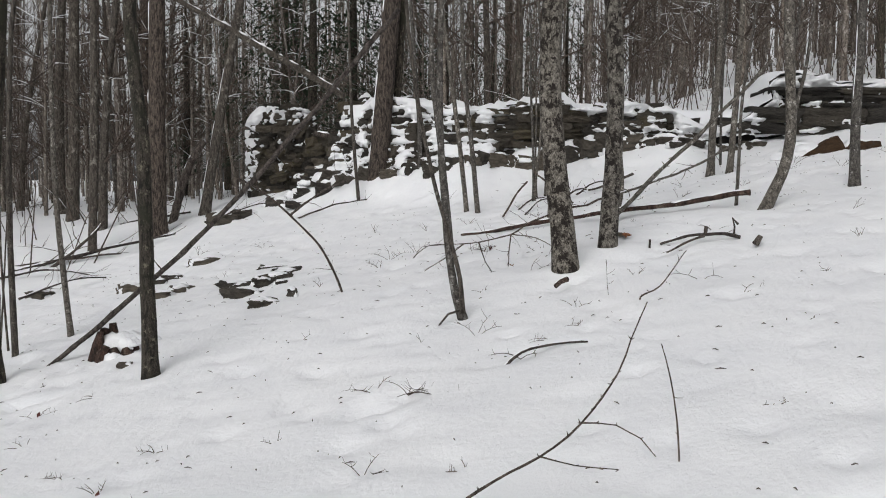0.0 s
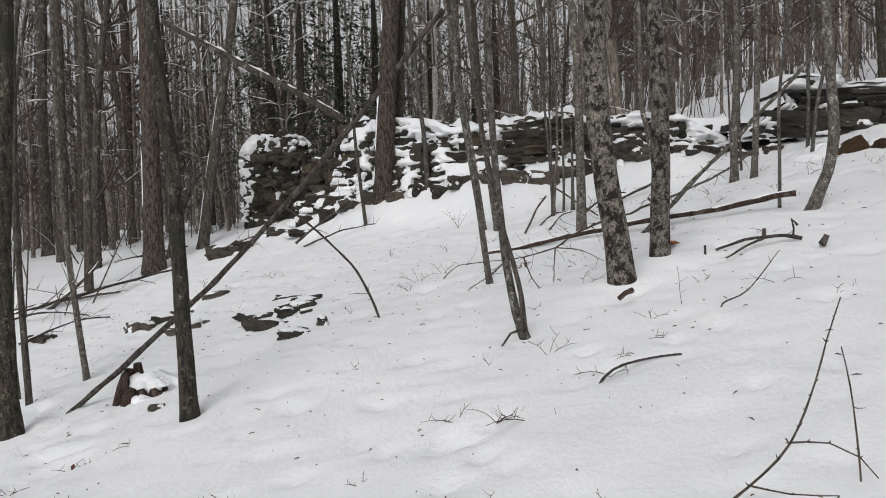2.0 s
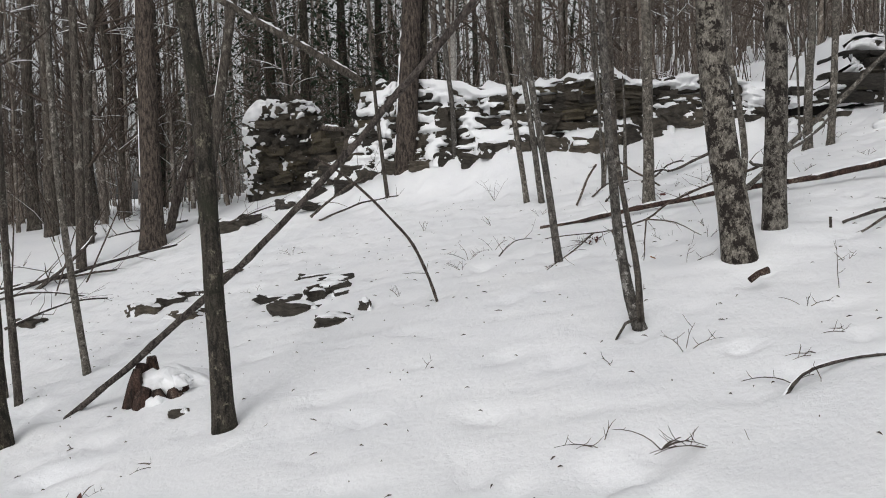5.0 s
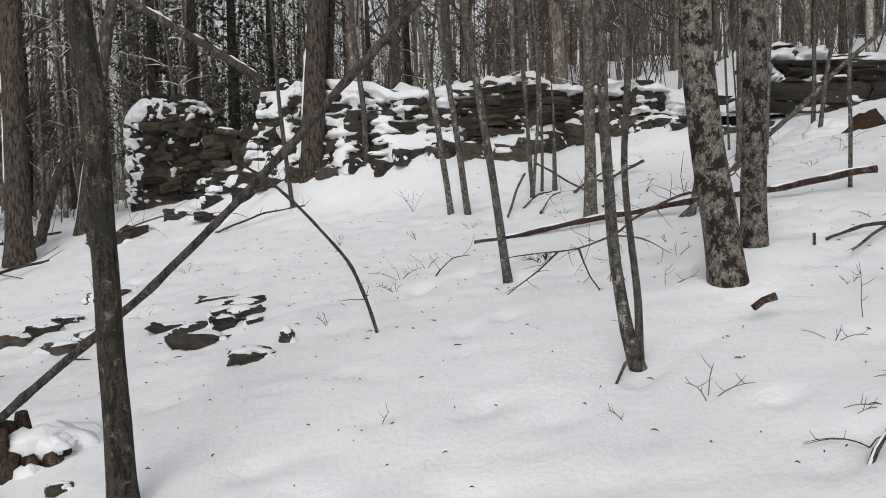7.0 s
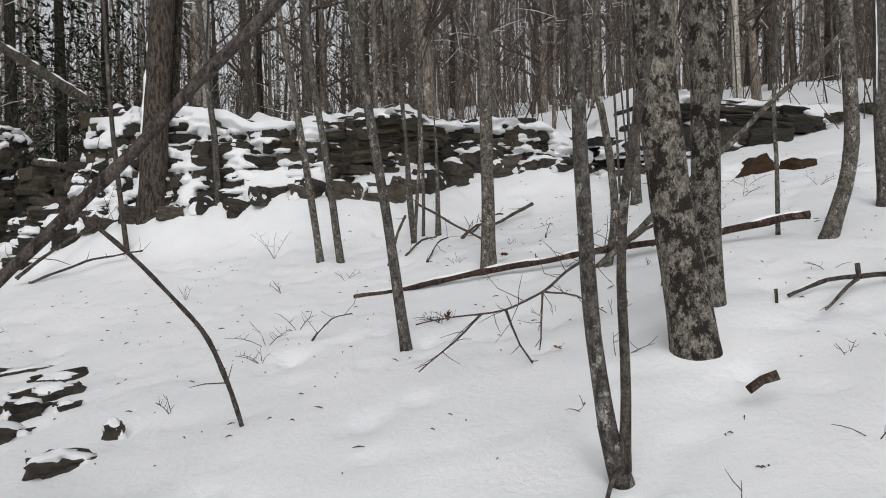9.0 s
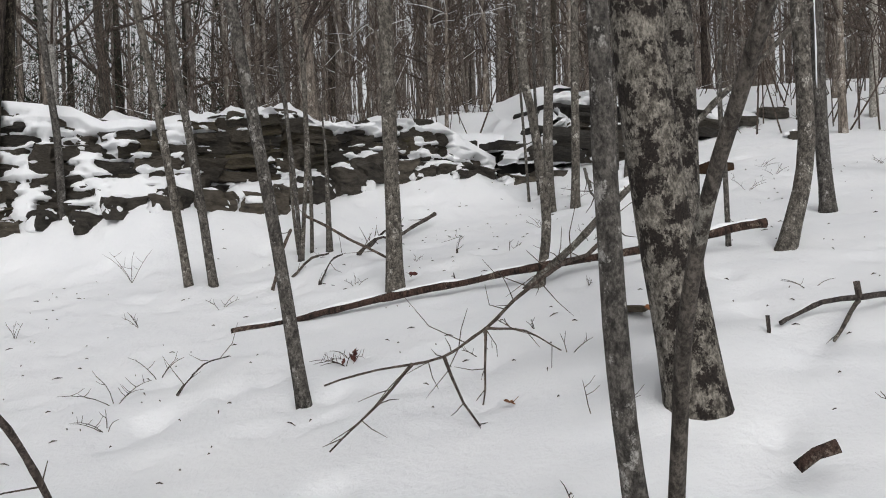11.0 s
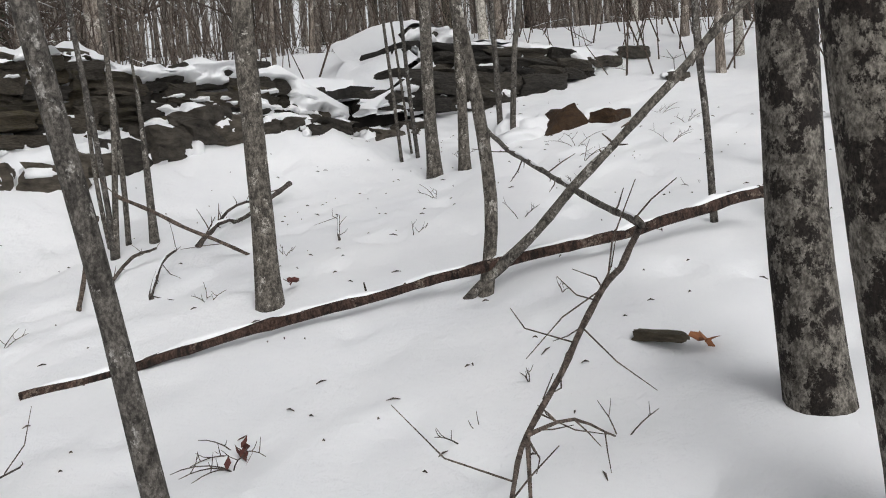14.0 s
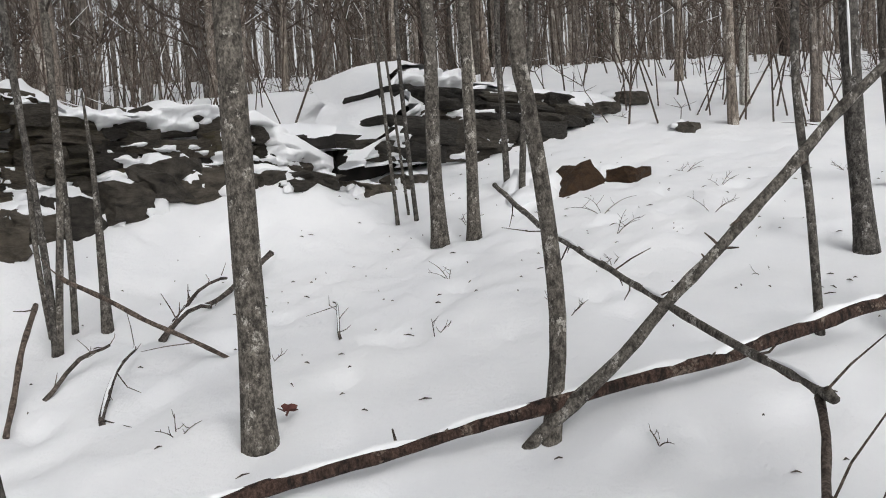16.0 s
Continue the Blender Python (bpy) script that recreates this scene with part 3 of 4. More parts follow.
rubble("foot_stone", [(1.36 + 0.27 * i + w_.uniform(-0.04, 0.04), wall_y(1.4 + 0.27 * i) - 0.42 + 0.03 * i, w_.uniform(0.36, 0.5), w_.uniform(0.28, 0.35), w_.uniform(0.20, 0.28)) for i in range(6)]
       + [(0.55 + 0.3 * i, wall_y(0.6 + 0.3 * i) - 0.36, 0.34, 0.28, 0.22) for i in range(2)] + [(2.95, 12.45, 0.24, 0.2, 0.14), (3.2, 12.42, 0.26, 0.2, 0.12)]
       + [(-1.2 + 0.33 * i, wall_y(-1.2 + 0.33 * i) - 0.36 - 0.15 * w_.random(), w_.uniform(0.2, 0.4), 0.25, w_.uniform(0.12, 0.22)) for i in range(6)]
       + [(3.3, 12.2, 0.2, 0.14, 0.1), (4.1, 12.35, 0.4, 0.3, 0.16), (4.45, 12.3, 0.3, 0.3, 0.16), (3.6, 12.4, 0.4, 0.3, 0.12)],
       "dark stone fallen along the wall foot", 200, "stones at the wall foot")
rubble("fallen_stone", [(-2.40, 6.33, 0.10, 0.07, 0.05)], "small dark stone on the snow", 240, "stones by the stump")


# ---- trees ----
def tree_limbs(shape, tip_r, line, radii, w, n, low, high, spread=1.0, sides=4):
    """Side limbs with twigs, from the part of the trunk between two heights above its base."""
    z0 = line[0].z
    usable = [i for i, p in enumerate(line) if low < p.z - z0 < high]
    for _ in range(n if usable else 0):
        i = w.choice(usable)
        p, r = line[i], radii[i]
        a = w.uniform(0, 2 * math.pi)
        d = Vector((math.cos(a), math.sin(a), w.uniform(0.2, 1.1))).normalized()
        long_ = w.uniform(0.5, 1.7) * spread
        q = [p]
        for k in range(4):
            d = (d + Vector((w.uniform(-.22, .22), w.uniform(-.22, .22), w.uniform(-.05, .25)))).normalized()
            q.append(q[-1] + d * long_ / 4)
        rr = min(r * 0.45, 0.012 + 0.012 * long_)
        shape.tube(q, [rr, rr * 0.8, rr * 0.6, rr * 0.42, rr * 0.15], sides, cap=False)
        for k in (1, 2, 2, 3, 3):
            e = (d + Vector((w.uniform(-1, 1), w.uniform(-1, 1), w.uniform(-.3, .8)))).normalized()
            m_ = q[k] + e * long_ * 0.2
            shape.tube([q[k], m_, m_ + (e + Vector((0, 0, 0.25))) * long_ * 0.18], [rr * 0.4, rr * 0.28, 0.0015], 3, cap=False)


def tree(pts, r, mat, label, top=9.0, seed=1, flare=1.35, rough=0.12, limbs=14, low=3.0, snow=0.0, snow_side=(-1, -0.3), sides=12, name="tree", group="trees of the wood", taper=0.035):
    """A trunk along the given points, carried on to its full height, with limbs and snow caught on one side."""
    at = Vector(pts[0])
    at.z = min(at.z, height(at.x, at.y)) - 0.04
    w = random.Random(seed)
    r *= 0.9
    pts = [Vector(p) for p in pts]
    pts[0] = at
    d = (pts[-1] - pts[-2]).normalized()
    while pts[-1].z - at.z < top:
        d = (d * 0.75 + Vector((w.uniform(-.10, .10), w.uniform(-.10, .10), 0.42))).normalized()
        pts.append(pts[-1] + d * 0.9)
    line = sub(smooth_path(pts, 0.11), at)
    full = line[-1].z
    radii = []
    for p in line:
        k = p.z / full
        foot = 1 + (flare - 1) * math.exp(-p.z / (2.2 * r + 0.03))
        radii.append(max(r * (1 - 0.82 * k ** 1.2) * foot, 0.006))
    root = thing(name, at, label, "tree", group)
    body = Shape().tube(line, radii, sides, rough, True, seed)
    part("trunk", body.mesh("trunk", mat), root)
    if limbs:
        crown = Shape()
        tree_limbs(crown, 0.002, line, radii, w, limbs, low, full, 1.0)
        tagged(part("crown", crown.mesh("crown", TWIG), root, "bare twigs"), kind="stuff")
    if snow:
        s = Shape()
        v = Vector((*snow_side, 0)).normalized()
        i = 2
        while i < len(line) * 0.5:
            n = w.randint(3, 9)
            run = line[i:i + n]
            if len(run) > 2 and w.random() < snow:
                rr = [radii[i + k] for k in range(len(run))]
                s.tube([p + v * (q * 0.93) for p, q in zip(run, rr)], [0.002] + [max(0.006, q * w.uniform(0.12, 0.2)) for q in rr[1:-1]] + [0.002], 5, 0.3, False)
            i += n
        if s.v:
            tagged(part("snow_streak", s.mesh("snow_streak", SNOW), root, "snow stuck along the bark"), kind="stuff")
    return root


# trees near the path
tree([(-3.50, 6.45, -0.12), (-3.50, 6.5, 1.2), (-3.43, 6.60, 2.77)], 0.085, BARK_DARK, "dark rough-barked tree with a pale lichened foot", 10, 1, 1.5, snow=0.15)
tree([(-3.73, 7.27, -0.09), (-3.78, 7.34, 1.25), (-3.76, 7.42, 2.72)], 0.031, BARK_GREY, "thin grey sapling in snow", 6, 2, 1.2, limbs=8, low=2.0, sides=8, name="sapling")
tree([(-3.92, 7.52, -0.10), (-3.99, 7.57, 0.8), (-4.01, 7.63, 1.93)], 0.012, BARK_GREY, "very thin bare sapling", 3.4, 3, 1.2, limbs=4, low=1.5, sides=6, name="sapling")
tree([(-4.02, 7.55, -0.12), (-3.95, 7.57, 0.8), (-3.9, 7.63, 1.93)], 0.010, BARK_GREY, "very thin bare sapling", 3.0, 4, 1.2, limbs=4, low=1.5, sides=6, name="sapling")
tree([(-3.43, 7.71, 0.01), (-3.51, 7.74, 0.67), (-3.59, 7.79, 1.56), (-3.63, 7.87, 2.95)], 0.031, BARK_SAP, "slim leaning grey sapling", 6, 5, 1.2, limbs=8, low=2.2, sides=8, name="sapling")
tree([(-2.05, 5.90, 0.10), (-2.08, 5.94, 0.95), (-2.11, 5.98, 1.77), (-2.20, 6.03, 2.60)], 0.060, BARK_DARK, "dark mossy tree with a brown foot", 9, 6, 1.35, snow=0.35)
tree([(-6.86, 15.43, 0.48), (-6.83, 15.57, 3.11), (-6.83, 15.67, 5.05)], 0.12, BARK_GREY, "grey tree with a tan foot", 13, 7)
tree([(-8.06, 17.57, 0.82), (-8.08, 17.70, 3.38), (-8.00, 17.82, 5.60)], 0.12, BARK_GREY, "tall straight grey winter tree", 13, 8)
tree([(-5.55, 13.18, 0.26), (-5.52, 13.27, 2.0), (-5.53, 13.40, 4.47)], 0.074, BARK_GREY, "slender grey tree, dark at the foot", 10, 9)
tree([(-7.90, 20.33, 1.2), (-8.16, 20.44, 3.68), (-8.26, 20.58, 6.28)], 0.09, BARK_GREY, "slim leaning tree far back", 12, 10)
tree([(-4.80, 13.97, 0.56), (-4.80, 14.10, 2.88), (-4.80, 14.19, 4.64)], 0.168, BARK_OAK, "stout tree with deeply ridged bark", 14, 11, 1.4, 0.06, snow=0.2)
tree([(-4.27, 14.90, 0.85), (-4.09, 14.96, 2.02), (-3.77, 15.05, 3.89), (-3.61, 15.09, 4.83)], 0.10, BARK_GREY, "leaning grey tree with snow in its fork", 12, 12, snow=0.4)
tree([(-7.30, 17.39, 0.91), (-7.24, 17.51, 3.33), (-7.25, 17.63, 5.54)], 0.10, BARK_GREY, "tall straight grey winter tree", 12, 13)
tree([(-1.12, 13.73, 1.2), (-1.00, 13.82, 2.91), (-0.88, 13.89, 4.46)], 0.18, BARK_OAK, "stout ridged tree standing before the wall", 14, 14, 1.4, 0.06, snow=0.8)
tree([(-0.86, 14.0, 1.3), (-0.80, 14.05, 2.9), (-0.70, 14.1, 4.5)], 0.075, BARK_DARK, "dark slender tree beside the stout one", 11, 15)
tree([(-0.39, 13.30, 1.30), (-0.41, 13.36, 2.35), (-0.46, 13.4, 2.92)], 0.044, BARK_SAP, "grey sapling before the wall", 6, 16, 1.5, sides=8, name="sapling", limbs=6)
tree([(-1.34, 13.2, 1.10), (-1.47, 13.32, 2.5), (-1.53, 13.42, 3.85)], 0.033, BARK_GREY, "thin sapling leaning before the wall", 6, 17, 1.2, sides=8, name="sapling", limbs=6)
tree([(0.31, 11.27, 1.08), (0.20, 11.35, 1.99), (0.01, 11.48, 3.37)], 0.038, BARK_SAP, "pale sapling, one of a leaning pair", 7, 18, 1.25, sides=8, name="sapling", limbs=8)
tree([(0.45, 11.08, 1.08), (0.35, 11.17, 2.03), (0.26, 11.23, 2.74), (0.22, 11.28, 3.33)], 0.038, BARK_SAP, "pale sapling, one of a leaning pair", 7, 19, 1.25, sides=8, name="sapling", limbs=8)
tree([(0.11, 8.15, 0.72), (0.03, 8.22, 1.43), (-0.07, 8.29, 2.19), (-0.12, 8.33, 2.66)], 0.033, BARK_SAP, "smooth grey leaning sapling", 7, 20, 1.2, sides=10, name="sapling", limbs=8, low=2.6)
tree([(1.25, 9.60, 1.08), (1.26, 9.63, 2.06), (1.26, 9.66, 2.97)], 0.058, BARK_SAP, "upright grey tree with pale lichen spots", 9, 21, 1.35, sides=12, snow=0.1)
tree([(1.775, 8.77, 1.05), (1.845, 8.77, 1.35), (1.848, 8.77, 1.6), (1.81, 8.77, 1.9), (1.76, 8.77, 2.16), (1.72, 8.77, 2.4)], 0.032, BARK_SAP, "thin lichened tree with a crooked stem", 6.5, 22, 1.5, sides=9, name="sapling", limbs=8, low=2.2)
tree([(1.46, 11.29, 1.30), (1.48, 11.35, 2.03), (1.48, 11.42, 2.53)], 0.031, BARK_SAP, "grey sapling with broken top", 1.2, 23, 1.25, sides=8, name="sapling", limbs=0)
for i, (p, r) in enumerate([([(1.18, 11.23, 1.24), (1.19, 11.25, 1.43), (1.18, 11.32, 2.01), (1.15, 11.45, 2.80)], 0.021), ([(1.2, 11.24, 1.24), (1.22, 11.23, 1.53), (1.27, 11.25, 2.09), (1.29, 11.32, 2.79)], 0.021),
                            ([(1.37, 11.47, 1.31), (1.39, 11.50, 1.75), (1.40, 11.58, 2.52), (1.41, 11.61, 2.86)], 0.02), ([(1.26, 11.47, 1.29), (1.24, 11.55, 1.76), (1.25, 11.61, 2.36), (1.24, 11.68, 2.86)], 0.016)]):
    tree(p, r, BARK_SAP, "thin bare stem in a clump of saplings", 5, 30 + i, 1.2, sides=7, name="sapling", limbs=7, low=1.6, group="clump of thin saplings")
tree([(3.42, 10.88, 1.62), (3.45, 10.92, 2.26), (3.50, 10.95, 2.89)], 0.052, BARK_SAP, "grey tree speckled with lichen", 9, 40, 1.4, sides=10)
tree([(3.63, 10.78, 1.65), (3.68, 10.81, 2.29), (3.72, 10.85, 2.89)], 0.044, BARK_SAP, "grey speckled tree beside its twin", 9, 41, 1.4, sides=10)
for i, (p, r) in enumerate([([(4.50, 11.10, 1.86), (4.59, 11.10, 2.57), (4.67, 11.08, 3.01)], 0.028), ([(4.52, 11.25, 1.88), (4.56, 11.29, 2.50), (4.59, 11.33, 3.06)], 0.029), ([(3.62, 11.49, 1.74), (3.63, 11.56, 2.39), (3.64, 11.63, 3.04)], 0.016),
                            ([(3.71, 11.39, 1.74), (3.72, 11.46, 2.38), (3.74, 11.51, 3.03)], 0.019), ([(3.76, 11.52, 1.77), (3.76, 11.61, 2.48), (3.75, 11.68, 3.06)], 0.012)]):
    tree(p, r, BARK_SAP, "thin bare stem near the rock ledge", 6, 45 + i, 1.2, sides=7, name="sapling", limbs=8, low=1.4, group="thin stems by the ledge")
tree([(3.07, 8.1, 1.23), (3.17, 8.1, 1.42), (3.25, 8.1, 1.6), (3.312, 8.1, 1.91), (3.30, 8.1, 2.32), (3.26, 8.1, 2.94)], 0.058, BARK_SAP, "grey tree with a bowed foot", 8, 50, 1.4, sides=12)
tree([(4.19, 8.62, 1.54), (4.19, 8.66, 2.2), (4.21, 8.68, 2.9)], 0.054, BARK_SAP, "blotched grey tree with snow up one side", 9, 51, 1.4, sides=12, snow=0.7)
tree([(2.91, 8.36, 1.28), (2.93, 8.39, 1.75), (2.96, 8.44, 2.35)], 0.019, BARK_SAP, "thin bare sapling by the log end", 5, 52, 1.2, sides=8, name="sapling", limbs=8, low=1.6)
tree([(5.47, 8.84, 1.81), (5.40, 8.88, 2.63), (5.40, 8.88, 3.52)], 0.045, BARK_GREY, "grey tree above a stump", 8, 53, 1.3)
tree([(1.02, 6.77, 0.79), (0.985, 6.82, 1.15), (0.93, 6.85, 1.56), (0.87, 6.87, 2.3)], 0.106, BARK_BEECH, "pale beech trunk with dark blotches", 11, 54, 1.28, 0.05, sides=20, snow=0.1, low=3.5)
tree([(1.43, 7.21, 0.90), (1.455, 7.27, 1.3), (1.475, 7.29, 1.6), (1.485, 7.32, 2.43)], 0.086, BARK_BEECH, "blotched beech trunk close to another", 11, 55, 1.25, 0.05, sides=18, low=3.5)


# the forked sapling by the path: two stems from one foot
def forked_sapling():
    at = at_ground(0.18, 6.06, -0.04)
    root = thing("forked_sapling", at, "two-stemmed sapling rising from one bent foot", "tree", "trees of the wood")
    a = sub(smooth_path([at, (0.12, 6.05, 0.68), (0.065, 6.04, 0.99), (0.04, 6.035, 1.28), (0.015, 6.02, 1.56), (0.0, 6.01, 1.84), (-0.01, 6.03, 2.3), (0.0, 6.1, 3.2), (-0.05, 6.2, 4.6), (0.0, 6.3, 6.0)], 0.08), at)
    part("stem", Shape().tube(a, [0.027 * (1 - 0.7 * i / len(a)) * (1 + 0.55 * math.exp(-i / 2)) for i in range(len(a))], 14, 0.12, True, 3).mesh("stem", BARK_SAP), root, "mottled grey stem")
    b = sub(smooth_path([at + Vector((-0.01, -0.02, 0.06)), (0.15, 5.99, 0.80), (0.10, 5.92, 1.0), (0.05, 5.85, 1.18), (-0.02, 5.72, 1.42), (-0.07, 5.57, 1.64), (-0.13, 5.38, 1.95), (-0.2, 5.2, 2.5), (-0.25, 5.05, 3.4)], 0.08), at)
    part("stem", Shape().tube(b, [0.016 * (1 - 0.5 * i / len(b)) * (1 + 0.6 * math.exp(-i / 2)) for i in range(len(b))], 10, 0.2, True, 9).mesh("stem", BARK_GREY), root, "darker leaning stem")
    c = Shape().tube(sub([at + Vector((0, 0, 0.08)), (0.07, 5.95, 0.55), (-0.01, 5.88, 0.46)], at), [0.011, 0.008, 0.006], 7, 0.1)
    part("prop_branch", c.mesh("prop_branch", BARK_GREY), root)
    tw = Shape()
    w = random.Random(4)
    tree_limbs(tw, 0.002, a, [0.03] * len(a), w, 6, 2.4, 5.5, 0.6)
    tagged(part("crown", tw.mesh("crown", TWIG), root, "bare twigs"), kind="stuff")


forked_sapling()


# ---- fallen and leaning wood ----
def limb(name, pts, r0, r1, mat, label, seed=1, twigs=0, snow=False, sides=9, category="branch", rough=0.22, twig_size=0.22, snow_rate=0.5, wiggle=0.012):
    """A fallen or leaning branch with stubs, side twigs and snow lying on it."""
    w = random.Random(seed)
    at = Vector(pts[0])
    line = sub(smooth_path(pts, 0.06), at)
    for i, p in enumerate(line[1:-1], 1):
        line[i] = p + wiggle * noise.noise_vector(Vector((i * 0.21, seed * 3.3, 0)))
    n = len(line)
    radii = [r0 + (r1 - r0) * i / (n - 1) for i in range(n)]
    for i in range(0, n, max(3, n // 9)):
        radii[i] *= 1.16
    root = thing(name, at, label, category)
    part("stem", Shape().tube(line, radii, sides, rough, True, seed).mesh("stem", mat), root)
    if twigs:
        s = Shape()
        for _ in range(twigs):
            i = w.randrange(n // 6, n)
            d = (line[min(i + 1, n - 1)] - line[i - 1]).normalized()
            e = (d * 0.6 + Vector((w.uniform(-1, 1), w.uniform(-1, 1), w.uniform(-0.6, 0.8)))).normalized()
            long_ = twig_size * w.uniform(0.35, 1.2)
            q = [line[i], line[i] + e * long_ * 0.5, line[i] + e * long_ + Vector((w.uniform(-.2, .2), w.uniform(-.2, .2), w.uniform(-.1, .2))) * long_]
            t = max(0.0022, radii[i] * 0.3)
            s.tube(q, [t, t * 0.8, t * 0.4], 5, cap=False)
        tagged(part("twig_spray", s.mesh("twig_spray", TWIG), root), kind="stuff")
    if snow:
        s = Shape()
        i = 1
        while i < n - 3:
            m_ = w.randint(3, 9)
            run = line[i:i + m_]
            if len(run) > 2 and w.random() < snow_rate:
                rr = [radii[i + k] for k in range(len(run))]
                s.tube([p + Vector((0, 0, q * 0.85)) for p, q in zip(run, rr)], [0.003] + [q * w.uniform(0.4, 0.8) for q in rr[1:-1]] + [0.003], 6, 0.3, False)
            i += m_
        if s.v:
            tagged(part("snow_cover", s.mesh("snow_cover", SNOW), root, "strip of snow lying on top"), kind="stuff")
    return root


limb("leaning_pole", [(-3.32, 6.95, -0.13), (-2.55, 6.71, 0.47), (-1.74, 6.47, 1.17), (-0.91, 6.23, 2.02), (-0.55, 6.12, 2.42), (-0.3, 6.05, 2.7)], 0.021, 0.018, DEADWOOD, "long bare dead pole leaning over the slope", 1, 3, False, 10)
limb("bent_stick", [(-0.85, 7.49, 0.40), (-0.93, 7.39, 0.66), (-1.04, 7.22, 0.91), (-1.2, 7.05, 1.14), (-1.45, 6.85, 1.39), (-1.62, 6.7, 1.5)], 0.011, 0.007, TWIG, "thin dark bent stick propped on the pole", 2, 3, False, 7)
limb("fallen_log", [(0.22, 9.72, 0.87), (0.62, 9.5, 0.95), (1.2, 9.14, 1.08), (1.75, 8.8, 1.19), (2.35, 8.47, 1.30), (2.96, 8.12, 1.415)], 0.020, 0.026, ROTTEN, "long dark fallen log dusted with snow", 3, 6, True, 11, "log", 0.34, 0.06, 0.7, 0.02)
limb("leaning_branch", [(1.69, 8.83, 1.03), (1.95, 8.6, 1.36), (2.2, 8.39, 1.67), (2.47, 8.21, 1.96), (2.6, 8.1, 2.15), (2.8, 7.93, 2.36), (3.0, 7.8, 2.62)], 0.022, 0.014, BARK_SAP, "crooked lichened branch leaning from a tree foot", 4, 9, False, 10, "branch", 0.3, 0.07, 0.5, 0.02)
limb("fallen_branch", [(3.5, 10.47, 1.95), (2.9, 9.65, 1.72), (2.11, 8.54, 1.50), (1.62, 7.86, 1.385), (1.5, 7.8, 1.42)], 0.014, 0.011, BARK_SAP, "thin lichened branch fallen across another", 5, 12, True, 9, "branch", 0.25, 0.2, 0.15)
limb("hanging_branch", [(1.585, 7.85, 1.38), (1.44, 7.78, 1.345), (1.33, 7.74, 1.29), (1.2, 7.69, 1.27), (0.96, 7.59, 1.20), (0.775, 7.51, 1.13), (0.62, 7.48, 1.03), (0.32, 7.28, 0.965), (0.07, 7.28, 0.95), (-0.15, 7.2, 0.93)], 0.010, 0.003, TWIG, "drooping dead branch with many side twigs", 6, 22, False, 8, "branch", 0.2, 0.32)
for i, q in enumerate([[(0.62, 7.48, 1.03), (0.85, 7.54, 1.0), (1.05, 7.58, 0.895)], [(0.33, 7.29, 0.965), (0.38, 7.26, 0.80), (0.48, 7.25, 0.66)], [(0.2, 7.28, 0.955), (0.05, 7.25, 0.84), (-0.14, 7.2, 0.72)], [(0.62, 7.48, 1.03), (0.60, 7.47, 0.88), (0.60, 7.48, 0.74)]]):
    limb("hanging_twig", q, 0.006, 0.0025, TWIG, "thin twig hanging from the drooping branch", 60 + i, 5, False, 6, "branch", 0.2, 0.12)
limb("snowy_fallen_trunk", [(-4.1, 12.65, 4.2), (-3.0, 13.35, 3.61), (-2.2, 13.86, 3.18), (-1.69, 14.18, 2.88)], 0.035, 0.055, BARK_GREY, "snow-topped dead trunk resting on the wall", 8, 3, True, 10, "log", 0.15, 0.2, 1.0)
limb("broken_snag", [(-4.78, 14.7, 0.7), (-4.5, 14.74, 1.66), (-4.22, 14.76, 2.15)], 0.075, 0.05, DEADWOOD, "broken leaning snag with snow on it", 9, 2, True, 10, "snag", 0.2, 0.3, 0.9)
limb("gap_log", [(-2.5, 16.2, 2.38), (-1.75, 15.6, 2.22)], 0.05, 0.05, DEADWOOD, "snow-covered log bridging the wall gap", 10, 0, True, 10, "log", 0.2, 0.2, 1.0)
limb("fallen_branch", [(1.86, 7.13, 0.98), (2.09, 7.10, 1.06), (2.21, 7.0, 1.075), (2.34, 6.93, 1.085), (2.45, 6.88, 1.06)], 0.009, 0.014, DEADWOOD, "dark dead branch on the snow", 11, 3, True, 8, "branch", 0.25, 0.09, 0.5)
limb("branch_fork", [(2.19, 7.0, 1.06), (2.0, 6.92, 1.0), (1.85, 6.87, 0.93)], 0.010, 0.007, DEADWOOD, "short fork of the dead branch", 12, 1, False, 7)
limb("upright_stub", [(2.45, 7.04, 1.03), (2.45, 7.03, 1.14), (2.43, 7.02, 1.21), (2.47, 7.0, 1.16)], 0.007, 0.010, DEADWOOD, "hooked dead stub standing in snow", 13, 0, False, 8)
limb("upright_stub", [(1.77, 7.12, 0.90), (1.77, 7.12, 1.02)], 0.008, 0.009, DEADWOOD, "short upright dead stub in snow", 14, 0, False, 8)
limb("upright_stub", [(2.2, 7.0, 1.07), (2.21, 7.02, 1.14)], 0.012, 0.014, DEADWOOD, "broken knob on the dead branch", 15, 0, False, 8)
limb("upright_stub", [(0.87, 6.27, 0.715), (0.91, 6.24, 0.755), (0.95, 6.2, 0.78)], 0.015, 0.02, ROTTEN, "dark broken stub poking out of snow", 15, 0, False, 9)
limb("upright_stub", [(2.48, 6.62, 1.02), (2.52, 6.62, 1.09)], 0.025, 0.02, DEADWOOD, "dark broken stub poking out of snow", 16, 0, False, 8)
limb("fallen_branch", [(2.55, 11.45, 1.62), (2.1, 11.2, 1.45), (1.9, 11.1, 1.40)], 0.017, 0.012, DEADWOOD, "dark dead branch on the snow", 17, 3, True, 8, "branch", 0.2, 0.2, 0.4)
